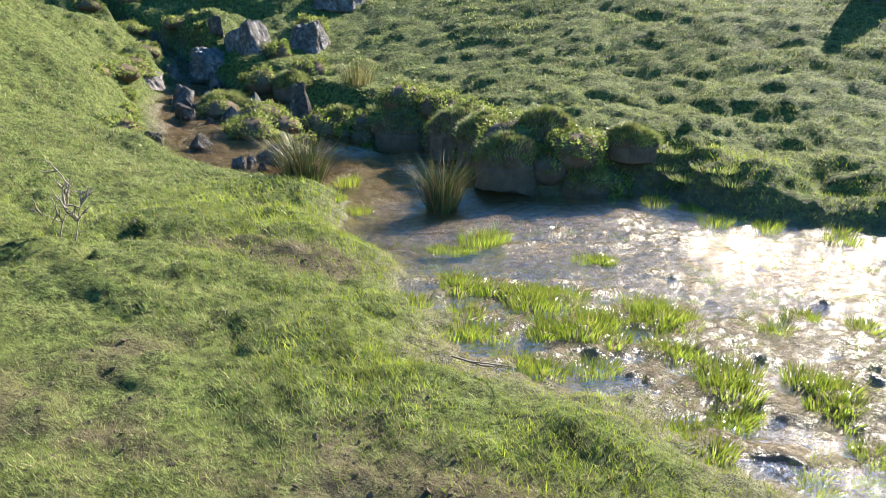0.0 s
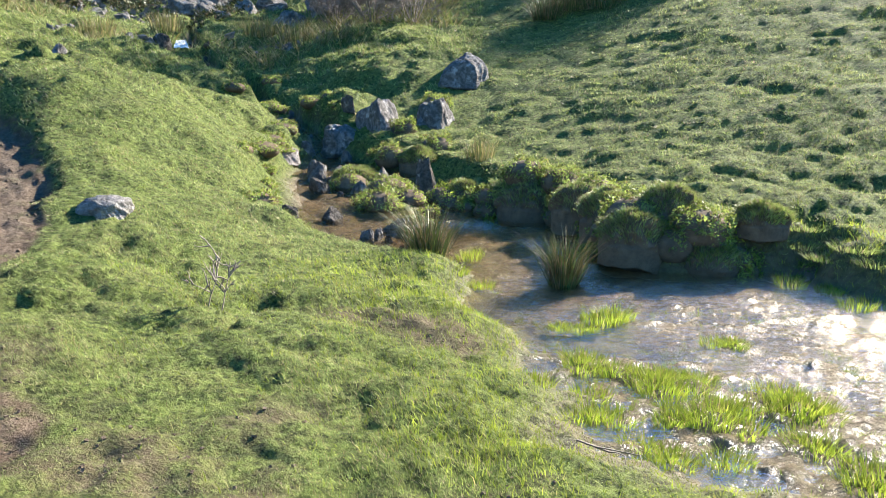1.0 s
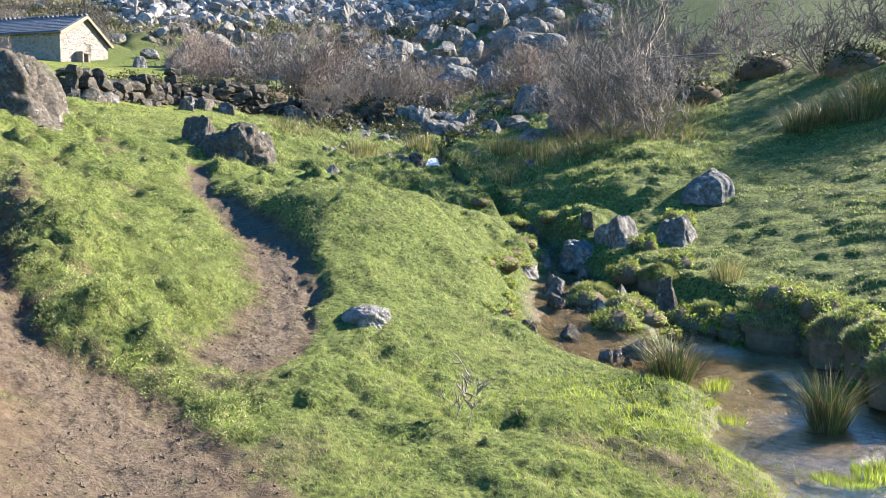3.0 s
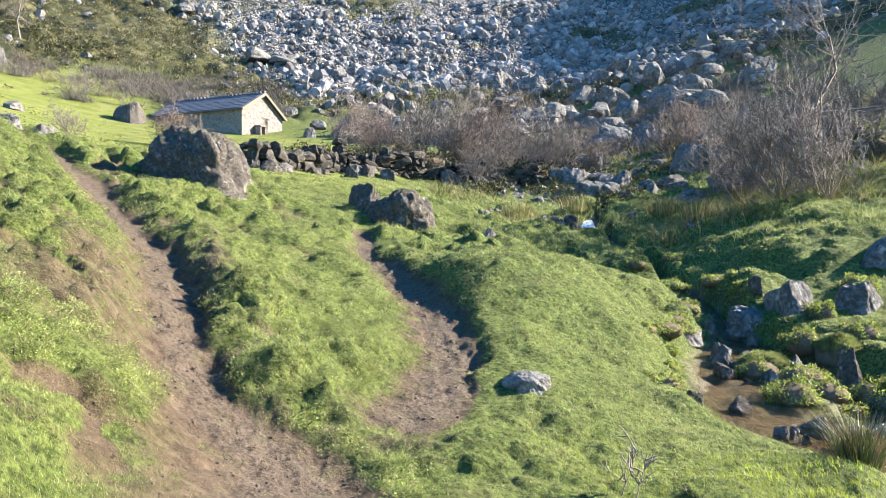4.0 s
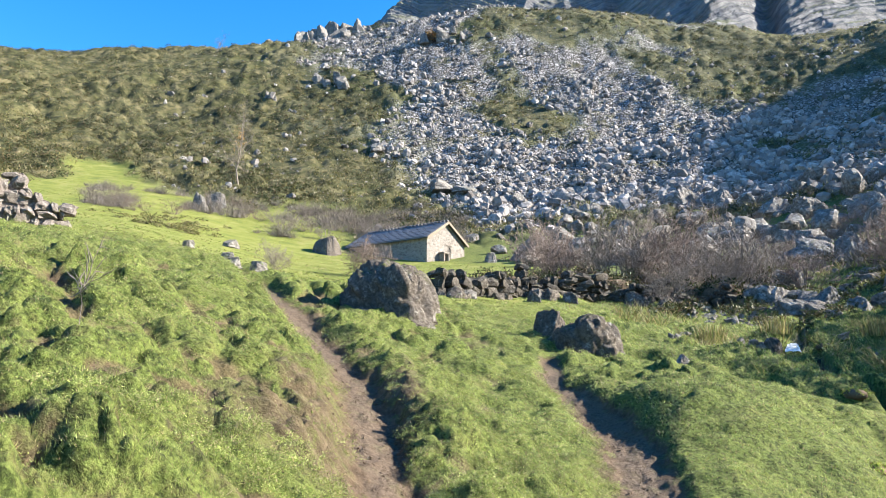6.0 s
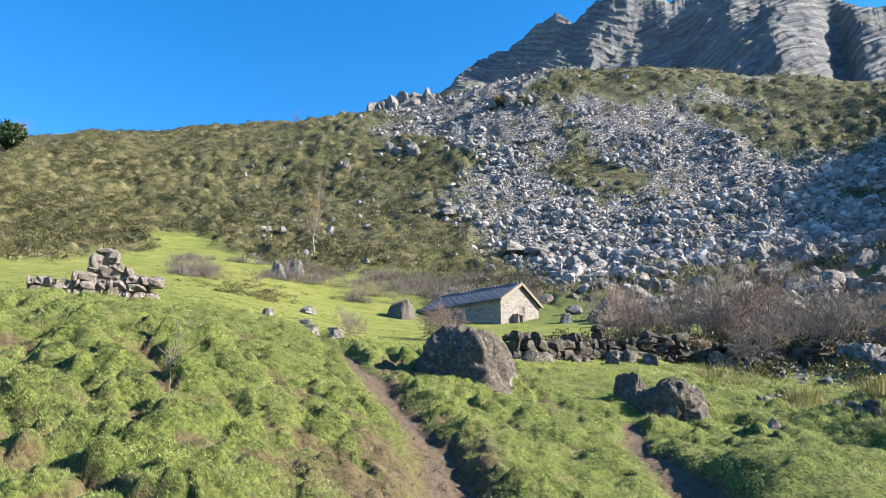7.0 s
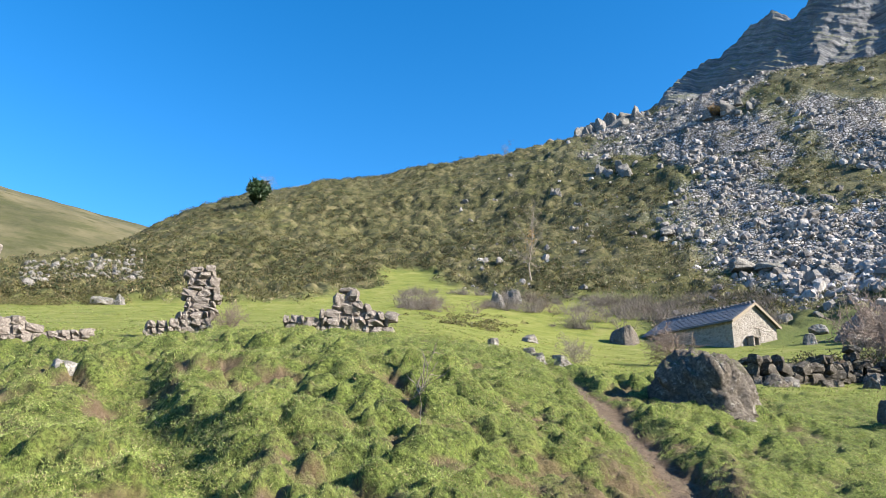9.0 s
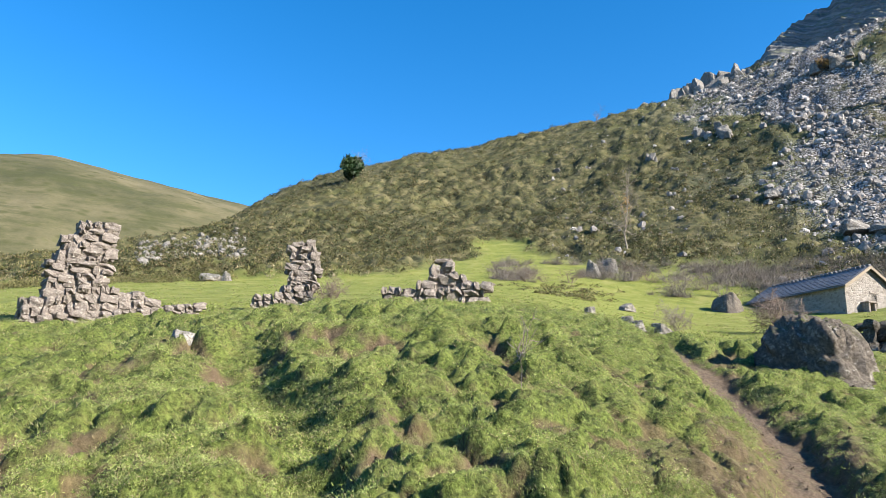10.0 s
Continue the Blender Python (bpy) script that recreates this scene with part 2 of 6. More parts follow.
    for line in (BROOK, SIDE_BROOK):
        d, v = line_distance(x, y, line)
        d = d + 0.5 * wob
        k = smooth(v[..., 1] * 2.5, v[..., 1] * 0.6, d + 0.18 * fbm(x / 0.5, y / 0.5, 24, 2))
        z = z * (1 - k) + (v[..., 0] - 0.05 + 0.09 * fbm(x / 0.4, y / 0.4, 23, 2)) * k
        wet = np.maximum(wet, smooth(v[..., 1] * 1.5, v[..., 1] * 0.8, d))
    # far cover
    meadow = smooth(20, 30, r) * smooth(52, 60, b + 16 * smooth(76, 62, r)) * smooth(98, 90, r + 9 * vnoise(x / 13, y / 13, 31) - 26 * np.exp(-((b - 75) / 4.5) ** 2))
    edge = 47 + 9 * fbm(x / 40, y / 40, 33, 3) + 0.15 * (r - 100)
    scree = smooth(6, -4, b - edge) * smooth(84, 100, r + 12 * fbm(x / 14, y / 14, 34, 3)) * smooth(-14, 4, b)
    scree = scree * (1 - 0.93 * smooth(-0.08, 0.24, fbm(x / 26, y / 18, 36, 4) + 0.3 * smooth(150, 200, r)))
    heath = smooth(78, 94, r + 10 * vnoise(x / 16, y / 16, 35)) * (1 - scree) * (1 - meadow)
    rough = smooth(70, 110, r) * (1 - meadow) * smooth(3000, 300, r)
    z = z + rough * (1.5 * fbm(x / 26, y / 26, 41, 4) + 0.6 * fbm(x / 6, y / 6, 42, 3) * (0.4 + scree))
    z = z + smooth(130, 200, r) * smooth(65, 40, b) * smooth(10, 25, b) * 3.5 * np.abs(fbm(x / 30, y / 30, 43, 4))
    bushy = heath * smooth(0.6, 0.2, earth) * smooth(400, 240, r)
    z = z + bushy * (1.2 * domes(x, y, 2.6, 140, 0.6) ** 0.6 + 0.7 * domes(x, y, 1.3, 150, 0.75) ** 0.7) * smooth(-0.5, 0.1, fbm(x / 14, y / 14, 96, 3))
    z = z + scree * smooth(400, 240, r) * (0.8 * domes(x, y, 2.1, 160, 0.75) + 0.35 * domes(x, y, 0.9, 165, 0.8))
    if detail:
        z = z + smooth(30, 6, r) * smooth(1.0, 2.5, r) * (0.022 * fbm(x / 0.16, y / 0.16, 51, 2) + 0.03 * earth * fbm(x / 0.22, y / 0.22, 52, 2))
    cushion = np.clip(small + large + 1 - slope_left - 0.7 * slope_right, 0, 1)
    return z, dict(cushion=cushion, tops=np.clip(small + 0.7 * large + 0.4 * tiny, 0, 1), earth=earth, gravel=gravel, meadow=meadow, heath=heath, scree=scree, wet=wet)



# ---- daylight: clear autumn sky, low sun ahead and to the right ----
SUN_TURN, SUN_HEIGHT = 40.0, 29.0
world = bpy.data.worlds.new("sky")
scene.world = world
world.use_nodes = True
sky = world.node_tree.nodes.new("ShaderNodeTexSky")
sky.sky_type, sky.sun_disc = "NISHITA", False
sky.sun_elevation, sky.sun_rotation = radians(SUN_HEIGHT), radians(SUN_TURN)
sky.altitude, sky.air_density, sky.dust_density, sky.ozone_density = 1200, 1.0, 0.8, 2.5
deep = world.node_tree.nodes.new("ShaderNodeHueSaturation")
deep.inputs["Saturation"].default_value = 1.38
world.node_tree.links.new(sky.outputs["Color"], deep.inputs["Color"])
world.node_tree.links.new(deep.outputs["Color"], world.node_tree.nodes["Background"].inputs["Color"])
world.node_tree.nodes["Background"].inputs["Strength"].default_value = 0.1
sun = new("sun", bpy.data.lights.new("sun", "SUN"))
sun.data.energy, sun.data.angle, sun.data.color = 5.0, radians(0.6), (1.0, 0.92, 0.78)
away = Vector((math.sin(radians(SUN_TURN)) * math.cos(radians(SUN_HEIGHT)), math.cos(radians(SUN_TURN)) * math.cos(radians(SUN_HEIGHT)), math.sin(radians(SUN_HEIGHT))))
sun.matrix_world = look(away * 300, (0, 0, 0))

# ---- materials ----
class Nodes:
    """Short hand for building a node material."""

    def __init__(self, name):
        self.mat = bpy.data.materials.new(name)
        self.mat.use_nodes = True
        self.tree = self.mat.node_tree
        self.bsdf = self.tree.nodes["Principled BSDF"]
        self.out = self.tree.nodes["Material Output"]
        self.place = self.tree.nodes.new("ShaderNodeTexCoord").outputs["Object"]

    def put(self, kind, **values):
        n = self.tree.nodes.new(kind)
        for key, value in values.items():
            socket = n.inputs[key.replace("_", " ")] if not key.startswith("i_") else n.inputs[int(key[2:])]
            self.wire(value, socket)
        return n

    def wire(self, value, socket):
        if isinstance(value, bpy.types.NodeSocket):
            self.tree.links.new(value, socket)
        else:
            socket.default_value = value

    def noise(self, scale, detail=4, rough=0.6, where=None):
        return self.put("ShaderNodeTexNoise", Vector=where or self.place, Scale=scale, Detail=detail, Roughness=rough).outputs["Fac"]

    def cells(self, scale, out="Distance", where=None):
        return self.put("ShaderNodeTexVoronoi", Vector=where or self.place, Scale=scale).outputs[out]

    def ramp(self, fac, *stops):
        n = self.put("ShaderNodeValToRGB", Fac=fac)
        e = n.color_ramp.elements
        while len(e) < len(stops):
            e.new(0.5)
        for el, (at, c) in zip(e, stops):
            el.position, el.color = at, (*(c if isinstance(c, tuple) else (c, c, c)), 1)
        return n.outputs["Color"]

    def mix(self, fac, a, b):
        n = self.tree.nodes.new("ShaderNodeMix")
        n.data_type = "RGBA"
        self.wire(fac, n.inputs[0])
        for v, k in ((a, 6), (b, 7)):
            self.wire((*v, 1) if isinstance(v, tuple) else v, n.inputs[k])
        return n.outputs[2]

    def math(self, op, a, b=0.0):
        n = self.tree.nodes.new("ShaderNodeMath")
        n.operation, n.use_clamp = op, False
        self.wire(a, n.inputs[0])
        self.wire(b, n.inputs[1])
        return n.outputs[0]

    def attr(self, name):
        n = self.tree.nodes.new("ShaderNodeAttribute")
        n.attribute_name = name
        return n.outputs["Fac"]

    def island(self):
        return self.tree.nodes.new("ShaderNodeNewGeometry").outputs["Random Per Island"]

    def each(self):
        return self.tree.nodes.new("ShaderNodeObjectInfo").outputs["Random"]

    def up(self):
        geo = self.tree.nodes.new("ShaderNodeNewGeometry")
        return self.put("ShaderNodeSeparateXYZ", Vector=geo.outputs["Normal"]).outputs["Z"]

    def finish(self, colour, rough=0.85, height=None, strength=0.4, distance=0.02, spec=0.3):
        self.wire((*colour, 1) if isinstance(colour, tuple) else colour, self.bsdf.inputs["Base Color"])
        self.wire(rough, self.bsdf.inputs["Roughness"])
        self.bsdf.inputs["Specular IOR Level"].default_value = spec
        if height is not None:
            b = self.put("ShaderNodeBump", Height=height, Strength=strength, Distance=distance)
            self.wire(b.outputs["Normal"], self.bsdf.inputs["Normal"])
        return self.mat


def ground_material():
    n = Nodes("turf_and_earth")
    big, mid, fine, hair = n.noise(0.22, 4), n.noise(1.7, 5), n.noise(9.0, 5, 0.7), n.noise(60.0, 3, 0.7)
    grass = n.ramp(mid, (0.3, (0.06, 0.085, 0.016)), (0.5, (0.105, 0.14, 0.028)), (0.72, (0.17, 0.175, 0.055)))
    grass = n.mix(n.ramp(fine, (0.4, 0.0), (0.75, 0.6)), grass, (0.14, 0.115, 0.055))
    # dark blotches imitate shade between grass clumps, on the same noise as the blades
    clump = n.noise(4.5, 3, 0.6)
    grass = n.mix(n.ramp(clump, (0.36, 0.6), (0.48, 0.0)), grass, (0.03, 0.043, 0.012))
    # fine tones follow the bump: shade is coloured into its hollows, light onto its tops
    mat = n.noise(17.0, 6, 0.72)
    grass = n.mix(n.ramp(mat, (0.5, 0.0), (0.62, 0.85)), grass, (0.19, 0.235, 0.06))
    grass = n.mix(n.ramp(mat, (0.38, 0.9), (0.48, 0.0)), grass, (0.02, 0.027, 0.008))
    grass = n.mix(n.ramp(hair, (0.45, 0.0), (0.8, 0.6)), grass, (0.05, 0.08, 0.015))
    meadow = n.ramp(n.noise(0.5, 6, 0.65), (0.3, (0.10, 0.125, 0.025)), (0.5, (0.165, 0.185, 0.04)), (0.7, (0.24, 0.225, 0.08)))
    # brown thatch between the cushions, its darkness also standing in for shaded gaps
    thatch_and_shade = n.ramp(fine, (0.35, (0.06, 0.046, 0.025)), (0.65, (0.18, 0.135, 0.075)))
    grass = n.mix(n.ramp(n.attr("cushion"), (0.1, 0.9), (0.38, 0.0)), grass, thatch_and_shade)
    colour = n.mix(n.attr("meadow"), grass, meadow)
    heath = n.ramp(n.noise(0.32, 8, 0.72), (0.38, (0.022, 0.025, 0.010)), (0.5, (0.075, 0.073, 0.03)), (0.62, (0.16, 0.135, 0.072)), (0.74, (0.065, 0.08, 0.024)))
    # near-black blotches put the shade between bushes into the heath colour
    heath = n.mix(n.ramp(n.noise(0.85, 4, 0.65), (0.42, 0.7), (0.5, 0.0)), heath, (0.022, 0.026, 0.011))
    heath = n.mix(n.ramp(n.noise(0.06, 5, 0.65), (0.54, 0.0), (0.64, 0.6)), heath, n.ramp(n.noise(0.9, 6, 0.7), (0.4, (0.03, 0.036, 0.012)), (0.6, (0.13, 0.13, 0.045))))
    colour = n.mix(n.attr("heath"), colour, heath)
    crack = n.put("ShaderNodeTexVoronoi", Vector=n.place, Scale=1.5)
    crack.feature = "DISTANCE_TO_EDGE"
    rubble = n.ramp(crack.outputs["Distance"], (0.02, 0.0), (0.16, 1.0))
    stone = n.ramp(n.cells(1.5, "Color"), (0.0, (0.15, 0.142, 0.14)), (0.5, (0.30, 0.285, 0.28)), (1.0, (0.54, 0.515, 0.505)))
    stone = n.mix(rubble, (0.045, 0.04, 0.03), stone)
    stone = n.mix(n.ramp(n.noise(0.12, 6, 0.7), (0.52, 0.0), (0.6, 0.8)), stone, (0.09, 0.085, 0.035))
    colour = n.mix(n.attr("scree"), colour, stone)
    soil = n.ramp(n.noise(5.0, 6, 0.7), (0.3, (0.05, 0.034, 0.023)), (0.5, (0.115, 0.08, 0.053)), (0.72, (0.20, 0.145, 0.10)))
    soil = n.mix(n.ramp(n.cells(26.0), (0.05, 0.6), (0.25, 0.0)), soil, (0.25, 0.195, 0.145))
    bare = n.math("MULTIPLY", n.attr("earth"), n.ramp(n.noise(4.0, 6, 0.75), (0.32, 0.25), (0.5, 1.0)))
    colour = n.mix(bare, colour, soil)
    pebble = n.ramp(n.cells(38.0, "Color"), (0.0, (0.06, 0.043, 0.031)), (1.0, (0.19, 0.145, 0.11)))
    colour = n.mix(n.math("MULTIPLY", n.attr("gravel"), 0.75), colour, pebble)
    steep = n.ramp(n.up(), (0.22, 1.0), (0.45, 0.0))
    colour = n.mix(n.math("MULTIPLY", steep, n.ramp(n.attr("heath"), (0.0, 0.8), (0.5, 0.0))), colour, n.ramp(fine, (0.3, (0.05, 0.032, 0.02)), (0.7, (0.13, 0.085, 0.05))))
    colour = n.mix(n.math("MULTIPLY", n.attr("wet"), 0.85), colour, n.ramp(fine, (0.3, (0.09, 0.064, 0.042)), (0.7, (0.24, 0.175, 0.118))))
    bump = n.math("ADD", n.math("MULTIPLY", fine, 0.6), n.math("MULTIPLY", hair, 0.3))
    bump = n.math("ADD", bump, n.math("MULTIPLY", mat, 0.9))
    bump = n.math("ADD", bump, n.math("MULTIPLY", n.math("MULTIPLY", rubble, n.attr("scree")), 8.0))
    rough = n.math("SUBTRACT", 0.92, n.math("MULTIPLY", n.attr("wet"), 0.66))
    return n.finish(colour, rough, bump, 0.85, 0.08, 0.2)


def rock_material(name, dark, light, lichen=(0.42, 0.42, 0.40), moss=0.35, scale=1.0):
    n = Nodes(name)
    a, b, c = n.noise(1.3 * scale, 6, 0.65), n.noise(7 * scale, 6, 0.7), n.noise(30 * scale, 4, 0.7)
    colour = n.ramp(a, (0.3, dark), (0.7, light))
    colour = n.mix(n.ramp(b, (0.42, 0.75), (0.58, 0.0)), colour, tuple(0.45 * v for v in dark))
    colour = n.mix(n.ramp(n.noise(3.1 * scale, 7, 0.75), (0.56, 0.0), (0.64, 0.85)), colour, lichen)
    top = n.math("MULTIPLY", n.ramp(n.up(), (0.55, 0.0), (0.9, 1.0)), n.ramp(n.noise(2.3 * scale, 5, 0.7), (0.5, 0.0), (0.62, moss)))
    colour = n.mix(top, colour, (0.10, 0.115, 0.03))
    colour = n.mix(n.ramp(n.each(), (0.0, 0.0), (1.0, 0.25)), colour, dark)
    return n.finish(colour, 0.9, n.math("ADD", n.math("MULTIPLY", b, 0.7), n.math("MULTIPLY", c, 0.4)), 1.0, 0.12 / scale, 0.2)


def scree_material():
    n = Nodes("limestone_blocks")
    colour = n.ramp(n.island(), (0.0, (0.14, 0.126, 0.12)), (0.35, (0.235, 0.216, 0.208)), (0.75, (0.35, 0.323, 0.313)), (1.0, (0.53, 0.49, 0.475)))
    colour = n.mix(n.ramp(n.noise(1.1, 5, 0.7), (0.42, 0.5), (0.6, 0.0)), colour, (0.13, 0.125, 0.12))
    return n.finish(colour, 0.92, n.noise(2.2, 6, 0.7), 0.8, 0.25, 0.15)


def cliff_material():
    n = Nodes("hazy_banded_limestone")
    # limestone greys lean to blue, the haze of distance put into the colour
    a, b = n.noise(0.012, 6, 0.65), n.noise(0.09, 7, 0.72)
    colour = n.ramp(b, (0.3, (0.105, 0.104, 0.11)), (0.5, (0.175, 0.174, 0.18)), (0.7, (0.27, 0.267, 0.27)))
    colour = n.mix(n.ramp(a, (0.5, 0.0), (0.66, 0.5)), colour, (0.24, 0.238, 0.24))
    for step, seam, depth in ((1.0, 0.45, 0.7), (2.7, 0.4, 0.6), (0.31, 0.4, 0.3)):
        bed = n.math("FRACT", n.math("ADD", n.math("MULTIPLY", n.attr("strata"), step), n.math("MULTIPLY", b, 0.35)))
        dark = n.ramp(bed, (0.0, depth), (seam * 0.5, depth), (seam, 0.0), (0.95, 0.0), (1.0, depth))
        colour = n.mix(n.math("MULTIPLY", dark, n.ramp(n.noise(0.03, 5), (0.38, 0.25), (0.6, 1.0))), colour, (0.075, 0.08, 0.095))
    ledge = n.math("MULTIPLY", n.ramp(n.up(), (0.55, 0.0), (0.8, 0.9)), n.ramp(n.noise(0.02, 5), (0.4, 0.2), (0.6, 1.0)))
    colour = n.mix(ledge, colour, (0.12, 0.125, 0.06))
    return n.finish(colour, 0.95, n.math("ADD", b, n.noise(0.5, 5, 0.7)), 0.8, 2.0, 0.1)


def far_hill_material():
    n = Nodes("dry_hill_pasture")
    colour = n.ramp(n.noise(0.012, 7, 0.7), (0.36, (0.05, 0.053, 0.028)), (0.5, (0.095, 0.088, 0.05)), (0.64, (0.135, 0.118, 0.073)))
    colour = n.mix(n.ramp(n.noise(0.1, 5, 0.7), (0.55, 0.0), (0.7, 0.6)), colour, (0.07, 0.075, 0.03))
    streak = n.put("ShaderNodeMapping", Vector=n.place, Scale=(0.03, 0.03, 0.16)).outputs[0]
    colour = n.mix(n.ramp(n.noise(1.0, 6, 0.7, streak), (0.5, 0.0), (0.62, 0.7)), colour, (0.05, 0.055, 0.025))
    colour = n.mix(n.ramp(n.cells(0.09), (0.1, 0.7), (0.3, 0.0)), colour, (0.045, 0.05, 0.02))
    return n.finish(colour, 0.95, n.noise(0.08, 5), 0.6, 1.5, 0.1)


def leaf_material(name, low, high, through=0.5, dry=None, share=0.0, spec=0.35, patches=0.9):
    """Blades and leaves: colour by blade, some of them dry, light passing through."""
    n = Nodes(name)
    colour = n.ramp(n.island(), (0.0, low), (1.0, high))
    if dry:
        pick = n.math("FRACT", n.math("MULTIPLY", n.island(), 57.31))
        colour = n.mix(n.ramp(pick, (1 - share - 0.02, 0.0), (1 - share, 1.0)), colour, dry)
    # patchy tone: natural mottling, and imitated contrast of lit tufts and shaded gaps
    patch = n.ramp(n.math("ADD", n.math("MULTIPLY", n.noise(patches, 4), 0.35), n.math("MULTIPLY", n.noise(5 * patches, 3, 0.6), 0.65)), (0.36, 0.42), (0.5, 0.95), (0.62, 1.5))
    colour = n.put("ShaderNodeVectorMath", i_0=colour, i_1=patch)
    colour.operation = "MULTIPLY"
    colour = colour.outputs[0]
    n.finish(colour, 0.5, spec=spec)
    lit = n.put("ShaderNodeBsdfTranslucent", Color=colour)
    both = n.put("ShaderNodeMixShader", Fac=through, i_1=n.bsdf.outputs[0], i_2=lit.outputs[0])
    n.tree.links.new(both.outputs[0], n.out.inputs["Surface"])
    return n.mat


def plain(name, low, high, rough=0.85, scale=8.0, bump=0.02):
    n = Nodes(name)
    colour = n.ramp(n.noise(scale, 6, 0.7), (0.3, low), (0.7, high))
    colour = n.mix(n.ramp(n.each(), (0.0, 0.0), (1.0, 0.35)), colour, low)
    return n.finish(colour, rough, n.noise(scale * 4, 4, 0.7), 0.5, bump)


def water_material():
    n = Nodes("shallow_brook_water")
    a = n.put("ShaderNodeMapping", Vector=n.place, Scale=(1.0, 2.2, 1.0)).outputs[0]
    h = n.math("ADD", n.math("MULTIPLY", n.noise(7.0, 4, 0.6, a), 0.6), n.math("MULTIPLY", n.noise(24.0, 3, 0.6, a), 0.22))
    bump = n.put("ShaderNodeBump", Height=h, Strength=n.math("ADD", 0.16, n.math("MULTIPLY", n.attr("riffle"), 0.62)), Distance=0.07).outputs["Normal"]
    glass = n.put("ShaderNodeBsdfTransparent", Color=(0.90, 0.84, 0.74, 1))
    gloss = n.put("ShaderNodeBsdfGlossy", Color=(1, 0.94, 0.86, 1), Roughness=0.03, Normal=bump)
    fres = n.put("ShaderNodeFresnel", IOR=1.33, Normal=bump)
    both = n.put("ShaderNodeMixShader", Fac=n.math("MULTIPLY", fres.outputs[0], 0.36), i_1=glass.outputs[0], i_2=gloss.outputs[0])
    n.tree.links.new(both.outputs[0], n.out.inputs["Surface"])
    return n.mat


def foam_material():
    n = Nodes("white_water")
    colour = n.ramp(n.noise(14.0, 5, 0.7), (0.35, (0.30, 0.28, 0.25)), (0.58, (0.78, 0.77, 0.74)))
    return n.finish(colour, 0.75, n.noise(30.0, 4, 0.7), 0.4, 0.01, 0.1)


TURF = ground_material()
FOAM = foam_material()
GREY_ROCK = rock_material("grey_limestone", (0.135, 0.124, 0.115), (0.36, 0.335, 0.31), (0.50, 0.48, 0.46), 0.6)
DARK_ROCK = rock_material("dark_lichened_boulder", (0.095, 0.08, 0.068), (0.20, 0.172, 0.148), (0.36, 0.34, 0.31), 0.95, 1.7)
PALE_ROCK = rock_material("pale_limestone", (0.27, 0.25, 0.235), (0.52, 0.49, 0.46), (0.62, 0.60, 0.57), 0.3)
WALL_ROCK = rock_material("dark_mossy_wall_stone", (0.06, 0.052, 0.044), (0.17, 0.15, 0.13), (0.33, 0.31, 0.29), 0.9, 1.5)
RUIN_STONE = rock_material("warm_ruin_stone", (0.20, 0.168, 0.152), (0.41, 0.362, 0.33), (0.56, 0.53, 0.49), 0.1, 2.0)
SCREE = scree_material()
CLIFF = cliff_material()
FAR_HILL = far_hill_material()
WATER_MAT = water_material()
GRASS = leaf_material("grass_blades", (0.15, 0.205, 0.048), (0.38, 0.435, 0.13), 0.36, (0.35, 0.29, 0.165), 0.2)
LUSH = leaf_material("lush_wet_grass", (0.15, 0.22, 0.02), (0.34, 0.39, 0.055), 0.45, (0.36, 0.30, 0.12), 0.05)
RUSH = leaf_material("rush_stems", (0.035, 0.055, 0.016), (0.12, 0.15, 0.045), 0.2, (0.26, 0.18, 0.10), 0.25)
FERN = leaf_material("fern_and_moss_leaves", (0.12, 0.17, 0.032), (0.36, 0.42, 0.10), 0.5, (0.22, 0.17, 0.07), 0.12)
TAWNY = leaf_material("tawny_dead_grass", (0.20, 0.17, 0.07), (0.36, 0.30, 0.14), 0.35, (0.13, 0.16, 0.04), 0.3)
HEATH = leaf_material("heath_leaves", (0.03, 0.038, 0.012), (0.19, 0.175, 0.06), 0.3, (0.21, 0.17, 0.09), 0.25, patches=0.14)
PALE_SCRUB = leaf_material("pale_scrub_leaves", (0.18, 0.155, 0.085), (0.36, 0.31, 0.19), 0.2, (0.10, 0.12, 0.04), 0.25)
CONIFER = leaf_material("evergreen_leaves", (0.015, 0.035, 0.012), (0.04, 0.075, 0.025), 0.15)
AUTUMN = leaf_material("autumn_leaves", (0.30, 0.16, 0.05), (0.40, 0.26, 0.10), 0.4)
TWIG = plain("grey_twig_bark", (0.12, 0.10, 0.086), (0.31, 0.268, 0.24), 0.9, 6.0)
RED_TWIG = plain("reddish_twig_bark", (0.12, 0.09, 0.076), (0.28, 0.218, 0.188), 0.9, 6.0)
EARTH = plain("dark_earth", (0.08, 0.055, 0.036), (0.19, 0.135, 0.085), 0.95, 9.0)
SLATE = plain("blue_grey_slate", (0.075, 0.08, 0.095), (0.16, 0.165, 0.185), 0.45, 3.0)
TIMBER = plain("weathered_timber", (0.16, 0.13, 0.10), (0.32, 0.27, 0.21), 0.85, 12.0)
BLACK_WOOD = plain("old_dark_door_wood", (0.02, 0.017, 0.014), (0.05, 0.042, 0.035), 0.8, 12.0)


